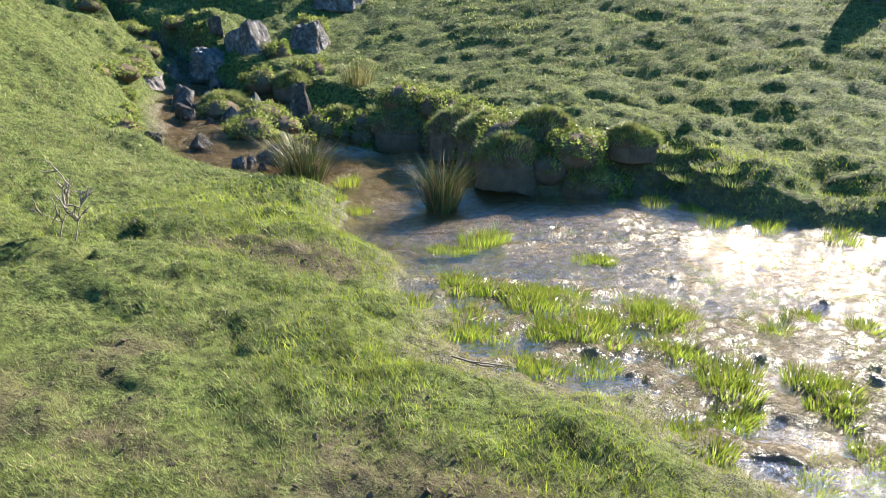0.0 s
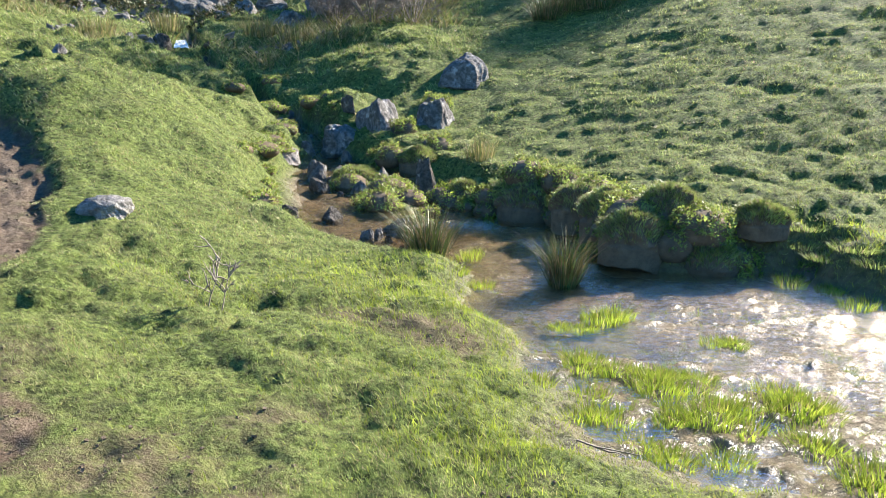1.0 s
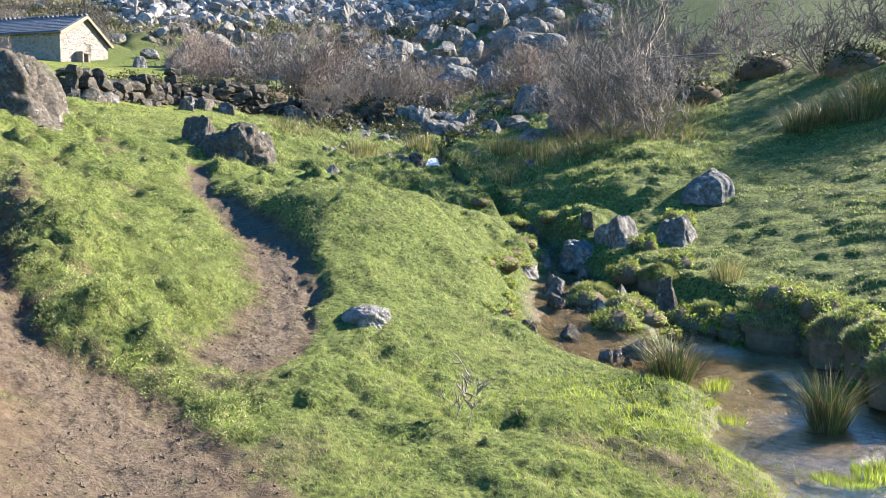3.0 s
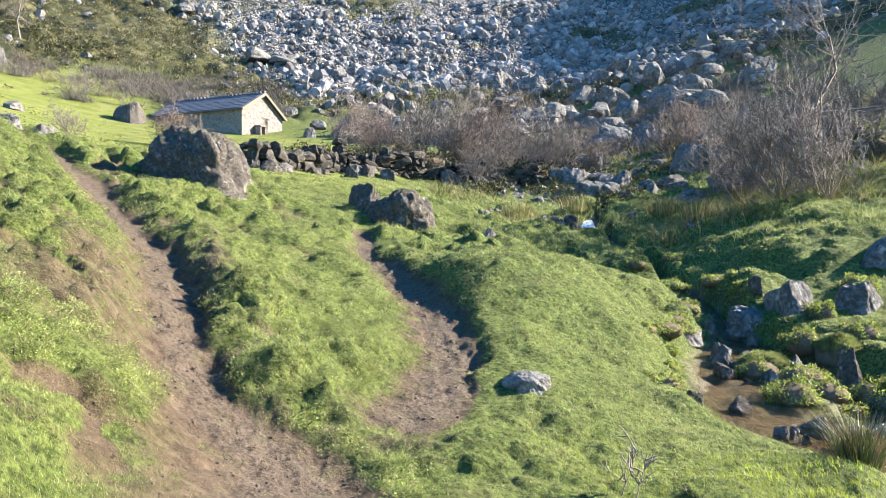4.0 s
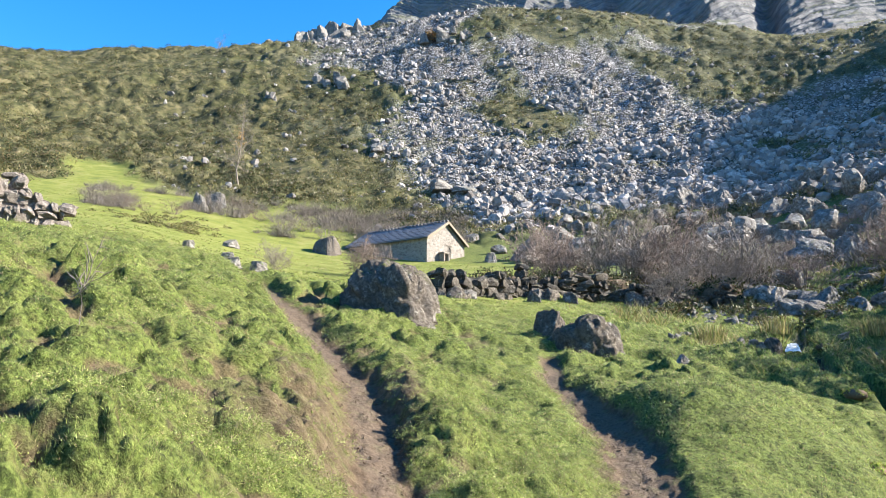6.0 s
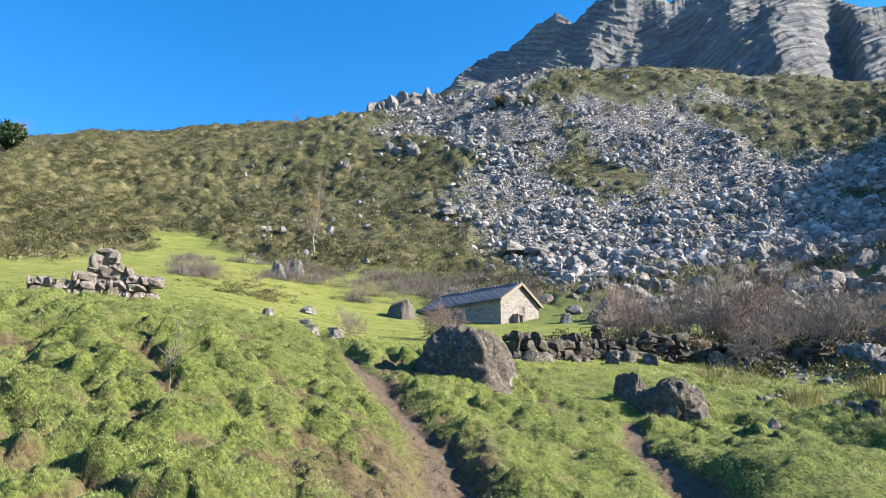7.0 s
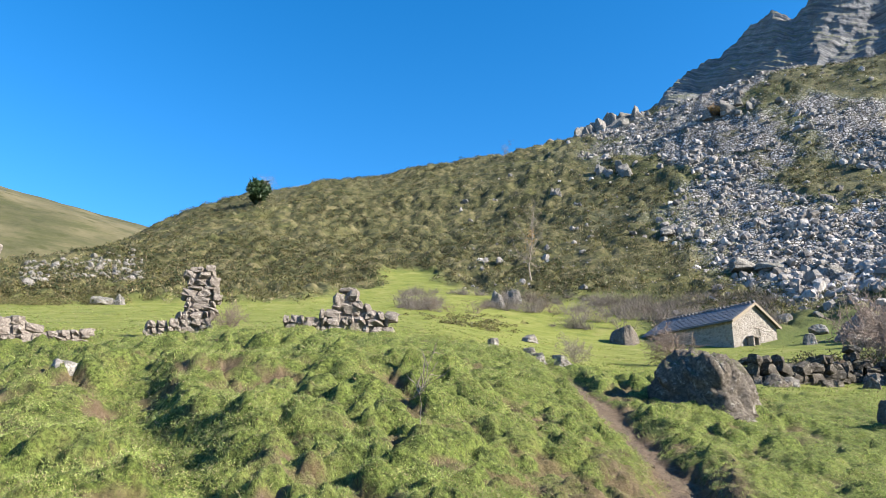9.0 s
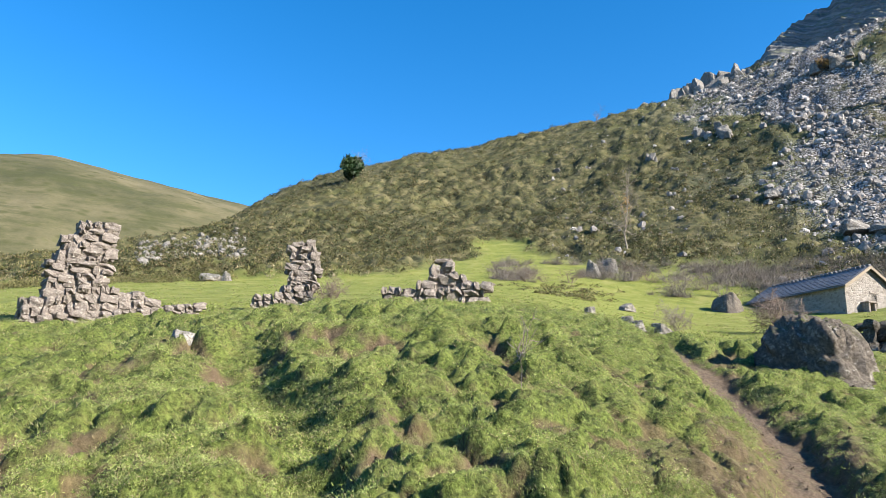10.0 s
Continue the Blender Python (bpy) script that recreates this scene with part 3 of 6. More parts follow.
def masonry_material():
    n = Nodes("rubble_masonry")
    where = n.put("ShaderNodeMapping", Vector=n.place, Scale=(1.0, 1.0, 1.5)).outputs[0]
    edge = n.put("ShaderNodeTexVoronoi", Vector=where, Scale=3.2)
    edge.feature = "DISTANCE_TO_EDGE"
    joint = n.ramp(edge.outputs["Distance"], (0.02, 0.0), (0.09, 1.0))
    stone = n.ramp(n.cells(3.2, "Color", where), (0.0, (0.17, 0.15, 0.137)), (0.5, (0.27, 0.243, 0.226)), (1.0, (0.38, 0.352, 0.334)))
    stone = n.mix(n.ramp(n.noise(9.0, 5, 0.7), (0.4, 0.5), (0.6, 0.0)), stone, (0.19, 0.17, 0.15))
    colour = n.mix(joint, (0.31, 0.285, 0.26), stone)
    return n.finish(colour, 0.92, n.math("ADD", joint, n.math("MULTIPLY", n.noise(14.0, 4), 0.5)), 0.9, 0.06, 0.15)


MASONRY = masonry_material()
CLOD = plain("crumbled_earth", (0.08, 0.056, 0.038), (0.20, 0.15, 0.11), 0.95, 20.0)
IVY = leaf_material("dark_undergrowth_leaves", (0.02, 0.03, 0.01), (0.07, 0.085, 0.025), 0.2, (0.14, 0.10, 0.05), 0.25)
BROOK_ROCK = rock_material("dark_mossy_limestone", (0.12, 0.11, 0.105), (0.34, 0.32, 0.31), (0.55, 0.53, 0.53), 0.7, 1.6)

# ---- helpers for meshes ----
def arrays(name, verts, faces, material, smooth_faces=False):
    """A mesh object from an array of places and an array of faces with the same number of corners."""
    verts, faces = np.asarray(verts, np.float32), np.asarray(faces, np.int32)
    me = bpy.data.meshes.new(name)
    me.vertices.add(len(verts))
    me.vertices.foreach_set("co", verts.ravel())
    k = faces.shape[1]
    me.loops.add(faces.size)
    me.loops.foreach_set("vertex_index", faces.ravel())
    me.polygons.add(len(faces))
    me.polygons.foreach_set("loop_start", np.arange(0, faces.size, k, dtype=np.int32))
    me.polygons.foreach_set("loop_total", np.full(len(faces), k, np.int32))
    me.polygons.foreach_set("use_smooth", np.full(len(faces), smooth_faces, bool))
    me.update(calc_edges=True)
    me.materials.append(material)
    return new(name, me)


def quads(rows, cols, wrap=False):
    i, j = np.meshgrid(np.arange(rows - 1), np.arange(cols if wrap else cols - 1), indexing="ij")
    k = (j + 1) % cols
    return np.stack([i * cols + j, i * cols + k, (i + 1) * cols + k, (i + 1) * cols + j], -1).reshape(-1, 4)


def put_mask(me, name, values):
    a = me.attributes.new(name, "FLOAT", "POINT")
    a.data.foreach_set("value", np.asarray(values, np.float32).ravel())


SURVEY = {}


def survey(x, y):
    """Height and masks of the built ground, read off its own grid."""
    x, y = np.asarray(x, float), np.asarray(y, float)
    r, b = np.hypot(x - CX, y - CY), np.degrees(np.arctan2(-(x - CX), y - CY))
    b = (b + 46) % 360 - 46
    i = np.interp(r, SURVEY["radius"], np.arange(len(SURVEY["radius"])))
    j = np.interp(b, SURVEY["turn"], np.arange(len(SURVEY["turn"])))
    i0, j0 = np.minimum(i.astype(int), len(SURVEY["radius"]) - 2), np.minimum(j.astype(int), len(SURVEY["turn"]) - 2)
    u, v = i - i0, j - j0

    def at(g):
        return (g[i0, j0] * (1 - u) + g[i0 + 1, j0] * u) * (1 - v) + (g[i0, j0 + 1] * (1 - u) + g[i0 + 1, j0 + 1] * u) * v

    return at(SURVEY["z"]), {k: at(g) for k, g in SURVEY.items() if k not in ("radius", "turn", "z")}


def ground(x, y):
    return float(survey(np.array([x]), np.array([y]))[0][0])


def build_ground():
    radius = np.concatenate([np.linspace(0.02, 1.8, 14), np.exp(np.linspace(math.log(1.9), math.log(30), 400)),
                             np.exp(np.linspace(math.log(30.6), math.log(80), 70)), np.exp(np.linspace(math.log(80.6), math.log(240), 180)), np.exp(np.linspace(math.log(243), math.log(4500), 36))])
    turn = np.concatenate([np.linspace(-46, 118, 860), np.linspace(122.5, 311.5, 76)])
    rr, bb = np.meshgrid(radius, np.radians(turn), indexing="ij")
    x, y = CX - rr * np.sin(bb), CY + rr * np.cos(bb)
    z, masks = land(x, y)
    SURVEY.update(radius=radius, turn=np.append(turn, 314.0), z=np.concatenate([z, z[:, :1]], 1), **{k: np.concatenate([v, v[:, :1]], 1) for k, v in masks.items()})
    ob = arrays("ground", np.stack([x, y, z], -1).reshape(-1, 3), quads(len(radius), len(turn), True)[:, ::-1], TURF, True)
    for key, value in masks.items():
        put_mask(ob.data, key, value)
    tagged(ob, "grassy mountain pasture with trodden earth paths and scree above", "ground", kind="structure")
    return ob


# the crest line of the limestone peak: bearing, height above the eye in degrees
CREST = ((70, 17), (62, 21), (58, 24.4), (53.7, 27.2), (49, 29.6), (47.2, 30.4), (45.8, 31.4), (44.4, 30.5), (42.3, 31.4), (39.9, 32.3), (37.8, 31.3), (33.9, 30.8), (31.5, 31.3), (30.1, 31.0),
         (27.6, 31.4), (25.5, 29.6), (23.5, 27.9), (19, 26.4), (13, 25.2), (5, 24.0), (-8, 20))


def build_peak():
    cols, rows = 600, 210
    b = np.concatenate([np.linspace(-8, 18, 40), np.linspace(18.2, 62, 530), np.linspace(62.5, 70, 30)])
    s = np.linspace(0, 1, rows)
    line = np.array(sorted(CREST))
    el = np.interp(b, line[:, 0], line[:, 1])
    jag = 7 * fbm(b * 0.8, 0 * b, 61, 6, 0.5)
    depth = 700 + 45 * fbm(b / 7, 0 * b, 62, 3)
    top = depth * np.tan(np.radians(el)) + 2
    ss, bb = np.meshgrid(s, b, indexing="ij")
    foot = 60.0
    base = np.convolve(np.pad(top, 45, mode="edge"), np.ones(91) / 91, mode="valid")
    z = foot + (base[None] - foot) * ss + (top + jag - base)[None] * ss ** 5
    r = 330 + (depth[None] - 330) * ss ** 1.0
    across = np.radians(bb) * 650
    # a fold runs up the face: the left limb looks to the sun, the right one away from it
    top_off = smooth(1.0, 0.75, ss)
    r = r + top_off * (30 * np.exp(-((bb - 38.6) / 5.5) ** 2) - 14 * np.exp(-((bb - 30) / 3.5) ** 2) + 26 * np.exp(-((bb - 24.9) / 0.9) ** 2))
    r = r + top_off * 22 * np.abs(fbm((across + 0.6 * z) / 130, (z - 0.6 * across) / 190, 63, 5, 0.55))
    fold = across - 650 * radians(39.5)
    phase = (z - 0.85 * np.sqrt(fold ** 2 + 500) - 0.06 * fold + 12 * fbm(across / 90, z / 90, 64, 4)) / 11.0
    band = phase - np.floor(phase)
    r = r - (7.0 * np.abs(band - 0.45) * (0.6 + 0.8 * fbm(across / 50, z / 40, 67, 2)) + 3.5 * fbm(across / 14, z / 14, 65, 4)) - (0.25 + 0.75 * top_off) * 12 * fbm((across + 0.8 * z) / 45, (z - 0.5 * across) / 60, 66, 5)
    x, y = CX - r * np.sin(np.radians(bb)), CY + r * np.cos(np.radians(bb))
    back = 260 * np.linspace(0.1, 1, 6)[:, None] + depth[None]
    bx, by = CX - back * np.sin(np.radians(b)), CY + back * np.cos(np.radians(b))
    bz = (top + jag)[None] * (1 - np.linspace(0.1, 1, 6)[:, None] ** 1.2)
    verts = np.concatenate([np.stack([x, y, z], -1).reshape(-1, 3), np.stack([bx, by, bz], -1).reshape(-1, 3)])
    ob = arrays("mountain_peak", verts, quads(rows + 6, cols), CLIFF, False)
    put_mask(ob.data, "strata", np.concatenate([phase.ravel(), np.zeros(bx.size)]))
    return tagged(ob, "grey banded limestone peak with jagged crest above the scree", "mountain", kind="structure")


def build_far_hill():
    b = np.linspace(84, 150, 160)
    s = np.linspace(0, 1.5, 60)
    el = np.interp(b, (84, 92, 96.4, 100, 104.5, 108.7, 112, 130, 150), (13.2, 14.9, 15.9, 16.4, 16.8, 17.2, 16.7, 14, 11))
    top = 640 * np.tan(np.radians(el))
    ss, bb = np.meshgrid(s, b, indexing="ij")
    r = 260 + 380 * ss
    z = 10 + (top[None] - 10) * np.where(ss < 1, np.sin(np.clip(ss, 0, 1) * math.pi / 2) ** 1.3, 1 - 1.2 * (ss - 1) ** 2)
    x, y = CX - r * np.sin(np.radians(bb)), CY + r * np.cos(np.radians(bb))
    z = z + 7 * fbm(x / 90, y / 90, 71, 5) * smooth(0, 0.3, ss) * smooth(1.0, 0.85, ss)
    ob = arrays("far_hill", np.stack([x, y, z], -1).reshape(-1, 3), quads(60, 160), FAR_HILL, True)
    return tagged(ob, "smooth distant hill of dry brownish green pasture", "hill", kind="structure")


def build_water():
    """The pool and flooded flat as one rippled sheet, and the brook running down to it."""
    x, y = np.meshgrid(np.linspace(-2.8, 12, 150), np.linspace(-4, 12.2, 160), indexing="ij")
    keep = inside(x, y, POND) > -0.7
    z = WATER + 0.012 * fbm(x / 0.5, y / 0.5, 81, 3)
    f = quads(150, 160)
    f = f[keep.ravel()[f].all(axis=1)]
    ob = arrays("water", np.stack([x, y, z], -1).reshape(-1, 3), f, WATER_MAT, True)
    put_mask(ob.data, "riffle", 0.35 * smooth(-1.0, 0.2, x) + 0.65 * smooth(0.2, 1.8, x) + 0.5 * smooth(9.5, 10.6, y))
    tagged(ob, "shallow rippled brook water glittering in the sun", "water", kind="structure")
    for line in (BROOK, SIDE_BROOK):
        line = np.array(line)
        t = np.linspace(0, len(line) - 1, 14 * len(line))
        c = np.stack([np.interp(t, np.arange(len(line)), line[:, k]) for k in range(4)], -1)
        d = np.gradient(c[:, :2], axis=0)
        side = np.stack([d[:, 1], -d[:, 0]], -1) / np.linalg.norm(d, axis=1)[:, None]
        u = np.linspace(-1.5, 1.5, 11)
        px = c[:, None, 0] + side[:, None, 0] * u * c[:, None, 3]
        py = c[:, None, 1] + side[:, None, 1] * u * c[:, None, 3]
        pz = c[:, None, 2] + 0.03 + 0.03 * fbm(px / 0.3, py / 0.3, 82, 3) + 0 * u
        ob = arrays("water", np.stack([px, py, pz], -1).reshape(-1, 3), quads(len(t), 11), WATER_MAT, True)
        put_mask(ob.data, "riffle", np.full(px.size, 0.8))
        tagged(ob, "narrow mountain brook running over stones", "water", kind="structure")


build_ground()
build_peak()
build_far_hill()
build_water()

# ---- growth and stones that nobody could count ----
rng = np.random.default_rng(7)


def spread(count, b0, b1, r0, r1):
    """Random places, evenly in bearing and in the logarithm of distance."""
    b = np.radians(rng.uniform(b0, b1, count))
    r = np.exp(rng.uniform(math.log(r0), math.log(r1), count))
    return CX - r * np.sin(b), CY + r * np.cos(b), r


def blade_mesh(name, root, height, width, lean, material, bend=True):
    """Grass blades as slim tapering strips: root (n, 3), lean (n, 2) is the sideways reach of the tip over its height."""
    n = len(root)
    turn = rng.uniform(0, math.tau, n)
    side = np.stack([np.cos(turn), np.sin(turn), 0 * turn], -1) * (width / 2)[:, None]
    reach = np.concatenate([lean, np.zeros((n, 1))], 1)
    up = np.zeros((n, 3))
    up[:, 2] = height
    tip = root + up + reach * height[:, None]
    if not bend:
        verts = np.stack([root - side, root + side, tip], 1).reshape(-1, 3)
        return arrays(name, verts, np.arange(3 * n).reshape(-1, 3), material)
    mid = root + up * 0.6 + reach * height[:, None] * 0.35
    verts = np.stack([root - side, root + side, mid + side * 0.8, mid - side * 0.8, tip], 1).reshape(-1, 3)
    k = 5 * np.arange(n)[:, None]
    faces = np.concatenate([k + np.array([[0, 1, 2]]), k + np.array([[0, 2, 3]]), k + np.array([[3, 2, 4]])])
    return arrays(name, verts, faces, material)


def sward(name, label, count, b0, b1, r0, r1, material, want, tall, bend):
    x, y, r = spread(count, b0, b1, r0, r1)
    z, m = survey(x, y)
    lush = vnoise(x / 0.8, y / 0.8, 91)
    keep = rng.random(count) < want(x, y, r, z, m) * np.clip(0.85 + 0.45 * lush, 0.2, 1)
    x, y, z, r, lush = x[keep], y[keep], z[keep], r[keep], lush[keep]
    n = len(x)
    h = tall * (0.55 + 0.75 * rng.random(n)) * (1 + 0.35 * lush) * (1 + r / 25)
    w = np.maximum(0.0045, 0.00085 * r) * rng.uniform(0.7, 1.3, n)
    a = rng.uniform(0, math.tau, n)
    s = rng.uniform(0.15, 0.9, n)
    lean = np.stack([np.cos(a) * s - 0.25, np.sin(a) * s - 0.25], -1)
    ob = blade_mesh(name, np.stack([x, y, z - 0.015], -1), h, w, lean, material, bend)
    return tagged(ob, label, "grass", kind="stuff")


def dry_land(x, y, r, z, m):
    bare = np.clip(1 - 0.95 * m["earth"] - m["gravel"], 0, 1)
    bare = bare * (0.12 + 0.88 * smooth(0.12, 0.42, m["cushion"]))
    return bare * (z > WATER + 0.05) * (1 - 0.8 * smooth(0.5, 1.0, m["wet"]))


def lush_land(x, y, r, z, m):
    edge = np.exp(-((inside(x, y, POND) + 0.45) / 0.5) ** 2) + 0.9 * np.exp(-((x + 2.1) / 1.5) ** 2 - ((y - 6.6) / 2.0) ** 2)
    return np.clip(edge, 0, 1) * (z > WATER + 0.01) * (y - 0.9 * x < 9.5) * (1 - 0.7 * m["earth"])


sward("meadow_grass", "short bright green pasture grass with dry blades", 620000, -42, 114, 2.0, 24, GRASS, dry_land, 0.03, False)


def tussocks(name, label, count, b0, b1, r0, r1, material, want, tall, blades, wide):
    """Grass in separate tufts, each a spray of blades from one root."""
    x, y, r = spread(count, b0, b1, r0, r1)
    z, m = survey(x, y)
    keep = rng.random(count) < want(x, y, r, z, m)
    z = np.where(m["wet"] > 0.9, np.maximum(z, WATER - 0.01), z)
    x, y, z, r = [np.repeat(v[keep], blades) for v in (x, y, z, r)]
    n = len(x)
    size = np.repeat(rng.uniform(0.55, 1.25, n // blades), blades) * (0.6 + np.minimum(r, 32) / 22)
    a, q = rng.uniform(0, math.tau, n), np.sqrt(rng.random(n))
    root = np.stack([x + np.cos(a) * q * wide * size, y + np.sin(a) * q * wide * size, z - 0.02], -1)
    lean = np.stack([np.cos(a), np.sin(a)], -1) * (0.25 + 1.1 * q * rng.uniform(0.5, 1.2, n))[:, None] + rng.normal(0, 0.2, (n, 2))
    ob = blade_mesh(name, root, tall * size * rng.uniform(0.5, 1.1, n), np.maximum(0.005, 0.0012 * r) * rng.uniform(0.6, 1.3, n), lean, material, False)
    return tagged(ob, label, "grass", kind="stuff")


def hillside(x, y, r, z, m):
    return dry_land(x, y, r, z, m) * smooth(-0.75, 0.1, fbm(x / 0.9, y / 0.9, 93, 3)) * smooth(0.1, 0.5, m["tops"])


tussocks("slope_tussocks", "green and straw coloured hillside grass in tufts", 36000, -42, 114, 5.0, 36, GRASS, hillside, 0.036, 12, 0.075)
sward("wet_grass", "lush yellow green grass along the water", 90000, -40, 30, 2.2, 13, LUSH, lush_land, 0.05, True)
sward("tawny_grass", "tawny dead grass among the turf", 70000, -42, 114, 3, 40, TAWNY, lambda x, y, r, z, m: dry_land(x, y, r, z, m) * smooth(0.0, 0.6, vnoise(x / 1.9, y / 1.9, 92)), 0.045, False)


sward("valley_grass", "bright short turf between the valley rocks", 110000, 4, 42, 20, 48, GRASS, dry_land, 0.045, False)


def cube_ball(k):
    """Directions and faces of a cube with k x k faces a side, to be swelled into stones."""
    where, dirs, faces = {}, [], []

    def at(p):
        key = tuple(np.round(p, 5))
        if key not in where:
            where[key] = len(dirs)
            dirs.append(np.array(p) / np.linalg.norm(p))
        return where[key]

    g = np.tan(np.linspace(-math.pi / 4, math.pi / 4, k + 1))
    for axis in range(3):
        for sign in (-1, 1):
            for i in range(k):
                for j in range(k):
                    quad = []
                    for a, b in ((i, j), (i + 1, j), (i + 1, j + 1), (i, j + 1)):
                        p = np.zeros(3)
                        p[axis], p[(axis + 1) % 3], p[(axis + 2) % 3] = sign, g[a], g[b]
                        quad.append(at(p))
                    faces.append(quad if sign > 0 else quad[::-1])
    return np.array(dirs), np.array(faces)


BALL2, BALL2_F = cube_ball(2)


def hewn(dirs, count, planes=8, hard=14, seed=1):
    """Radii of stones cut by random planes: (count, directions)."""
    g = np.random.default_rng(seed)
    nrm = g.normal(size=(count, planes, 3))
    nrm /= np.linalg.norm(nrm, axis=-1, keepdims=True)
    d = g.uniform(0.55, 1.0, (count, planes, 1))
    hit = np.clip(np.einsum("cpk,vk->cpv", nrm, dirs), 0, None) / d
    return np.minimum(1.35, (np.sum(hit ** hard, axis=1) + 0.55 ** hard) ** (-1 / hard))


def spin(count, seed, tilt=0.5):
    """Random turns (count, 3, 3), mostly about the vertical."""
    g = np.random.default_rng(seed)
    a, b, c = g.uniform(0, math.tau, count), g.normal(0, tilt, count), g.normal(0, tilt, count)
    out = np.zeros((count, 3, 3))
    for i in range(count):
        out[i] = np.array(Euler((b[i], c[i], a[i])).to_matrix())
    return out


def stone_field(name, label, x, y, size, material, seed):
    n = len(x)
    g = np.random.default_rng(seed)
    p = BALL2[None] * hewn(BALL2, n, 7, 16, seed)[..., None] * (size[:, None] * g.uniform(0.6, 1.15, (n, 3)))[:, None]
    p = np.einsum("nij,nvj->nvi", spin(n, seed), p)
    z = survey(x, y)[0] + size * 0.22
    p += np.stack([x, y, z], -1)[:, None]
    faces = (26 * np.arange(n)[:, None, None] + BALL2_F[None]).reshape(-1, 4)
    return tagged(arrays(name, p.reshape(-1, 3), faces, material), label, "rocks", kind="stuff")


def scree_places(count, r0, r1, b0, b1, power, low, high, also=0.05):
    x, y, r = spread(count, b0, b1, r0, r1)
    m = survey(x, y)[1]
    rocky = smooth(-0.25, 0.3, fbm(x / 9, y / 9, 95, 3))
    keep = rng.random(count) < m["scree"] * (0.25 + 0.75 * rocky) + also * m["heath"]
    x, y = x[keep], y[keep]
    return x, y, low * (1 - rng.random(len(x))) ** (-1 / power) * 1.0


CUBE, CUBE_F = cube_ball(1)


def chips(name, label, x, y, size, material, seed, category="rocks", flat=0.75):
    """Small angular stones: crooked blocks with eight corners."""
    n = len(x)
    g = np.random.default_rng(seed)
    p = CUBE[None] * (1 + g.uniform(-0.35, 0.2, (n, 8, 1))) + g.normal(0, 0.12, (n, 8, 3))
    p = p * (size[:, None] * g.uniform(0.6, 1.2, (n, 3)) * np.array([1, 1, flat]))[:, None]
    p = np.einsum("nij,nvj->nvi", spin(n, seed), p) + np.stack([x, y, survey(x, y)[0] + 0.25 * size], -1)[:, None]
    faces = (8 * np.arange(n)[:, None, None] + CUBE_F[None]).reshape(-1, 4)
    return tagged(arrays(name, p.reshape(-1, 3), faces, material), label, category, kind="stuff")


x, y, s = scree_places(150000, 82, 235, -2, 72, 2.5, 0.19, 3, 0.016)
s = np.minimum(s, 0.78) * (0.75 + 0.5 * smooth(-0.2, 0.5, fbm(x / 11, y / 11, 108, 3)))
big = s > 0.5
stone_field("scree_blocks", "grey limestone scree blocks covering the hillside", x[big], y[big], s[big], SCREE, 21)
chips("scree_rubble", "pale limestone rubble between the larger blocks", x[~big], y[~big], s[~big], SCREE, 24)
x, y, r = spread(3200, 7, 34, 24, 84)
keep = fbm(x / 4, y / 4, 104, 3) > 0.1
chips("valley_rubble", "pale broken stones strewn through the valley bottom", x[keep], y[keep], rng.uniform(0.06, 0.22, keep.sum()) * (0.6 + r[keep] / 60), GREY_ROCK, 27)
x, y, r = spread(16000, -40, 100, 2.2, 16)
m = survey(x, y)[1]
keep = rng.random(16000) < 0.8 * np.clip(0.6 * m["earth"] + m["gravel"], 0, 1) * (1 - m["wet"])
chips("earth_clods", "crumbled earth clods and small stones on the bare ground", x[keep], y[keep], rng.uniform(0.004, 0.018, keep.sum()) * (0.6 + 0.1 * r[keep]), CLOD, 26, "stones")
x, y, r = spread(260, 95, 102.5, 105, 135)
stone_field("far_blocks", "pale stones spilled on the heath", x, y, rng.uniform(0.2, 0.65, 260), GREY_ROCK, 23)


def foliage(name, label, x, y, size, leaves, leaf, material, category, squash=0.75, lift=0.0, kind="stuff", z=None, slim=0.6):
    """Low bushes as uneven domes of small leaf tufts."""
    n = len(x)
    if z is None:
        z = survey(x, y)[0]
    d = rng.normal(size=(n, leaves, 3))
    d[..., 2] = np.abs(d[..., 2])
    d /= np.linalg.norm(d, axis=-1, keepdims=True)
    bump = 0.72 + 0.28 * np.sin(5 * d[..., 0] + rng.uniform(0, 6, (n, 1))) * np.sin(4 * d[..., 1] + rng.uniform(0, 6, (n, 1))) + rng.uniform(-0.18, 0.12, (n, leaves))
    c = d * (bump * size[:, None])[..., None] * np.array([1, 1, squash])
    c += np.stack([x, y, z + lift], -1)[:, None]
    a, b = rng.normal(size=(n, leaves, 3)), rng.normal(size=(n, leaves, 3))
    a += 0.6 * d
    s = (leaf * np.sqrt(size))[:, None, None] * rng.uniform(0.6, 1.3, (n, leaves, 1))
    a, b = a / np.linalg.norm(a, axis=-1, keepdims=True) * s, b / np.linalg.norm(b, axis=-1, keepdims=True) * s * slim
    verts = np.stack([c - b * 0.5, c + b * 0.5, c + a], 2).reshape(-1, 3)
    ob = arrays(name, verts, np.arange(len(verts)).reshape(-1, 3), material)
    return tagged(ob, label, category, kind=kind)


def heath_places(count, b0, b1, r0, r1, seed, cut):
    x, y, r = spread(count, b0, b1, r0, r1)
    m = survey(x, y)[1]
    keep = (rng.random(count) < m["heath"] * (1 - m["scree"])) & (fbm(x / 12, y / 12, seed, 4) > cut)
    return x[keep], y[keep]


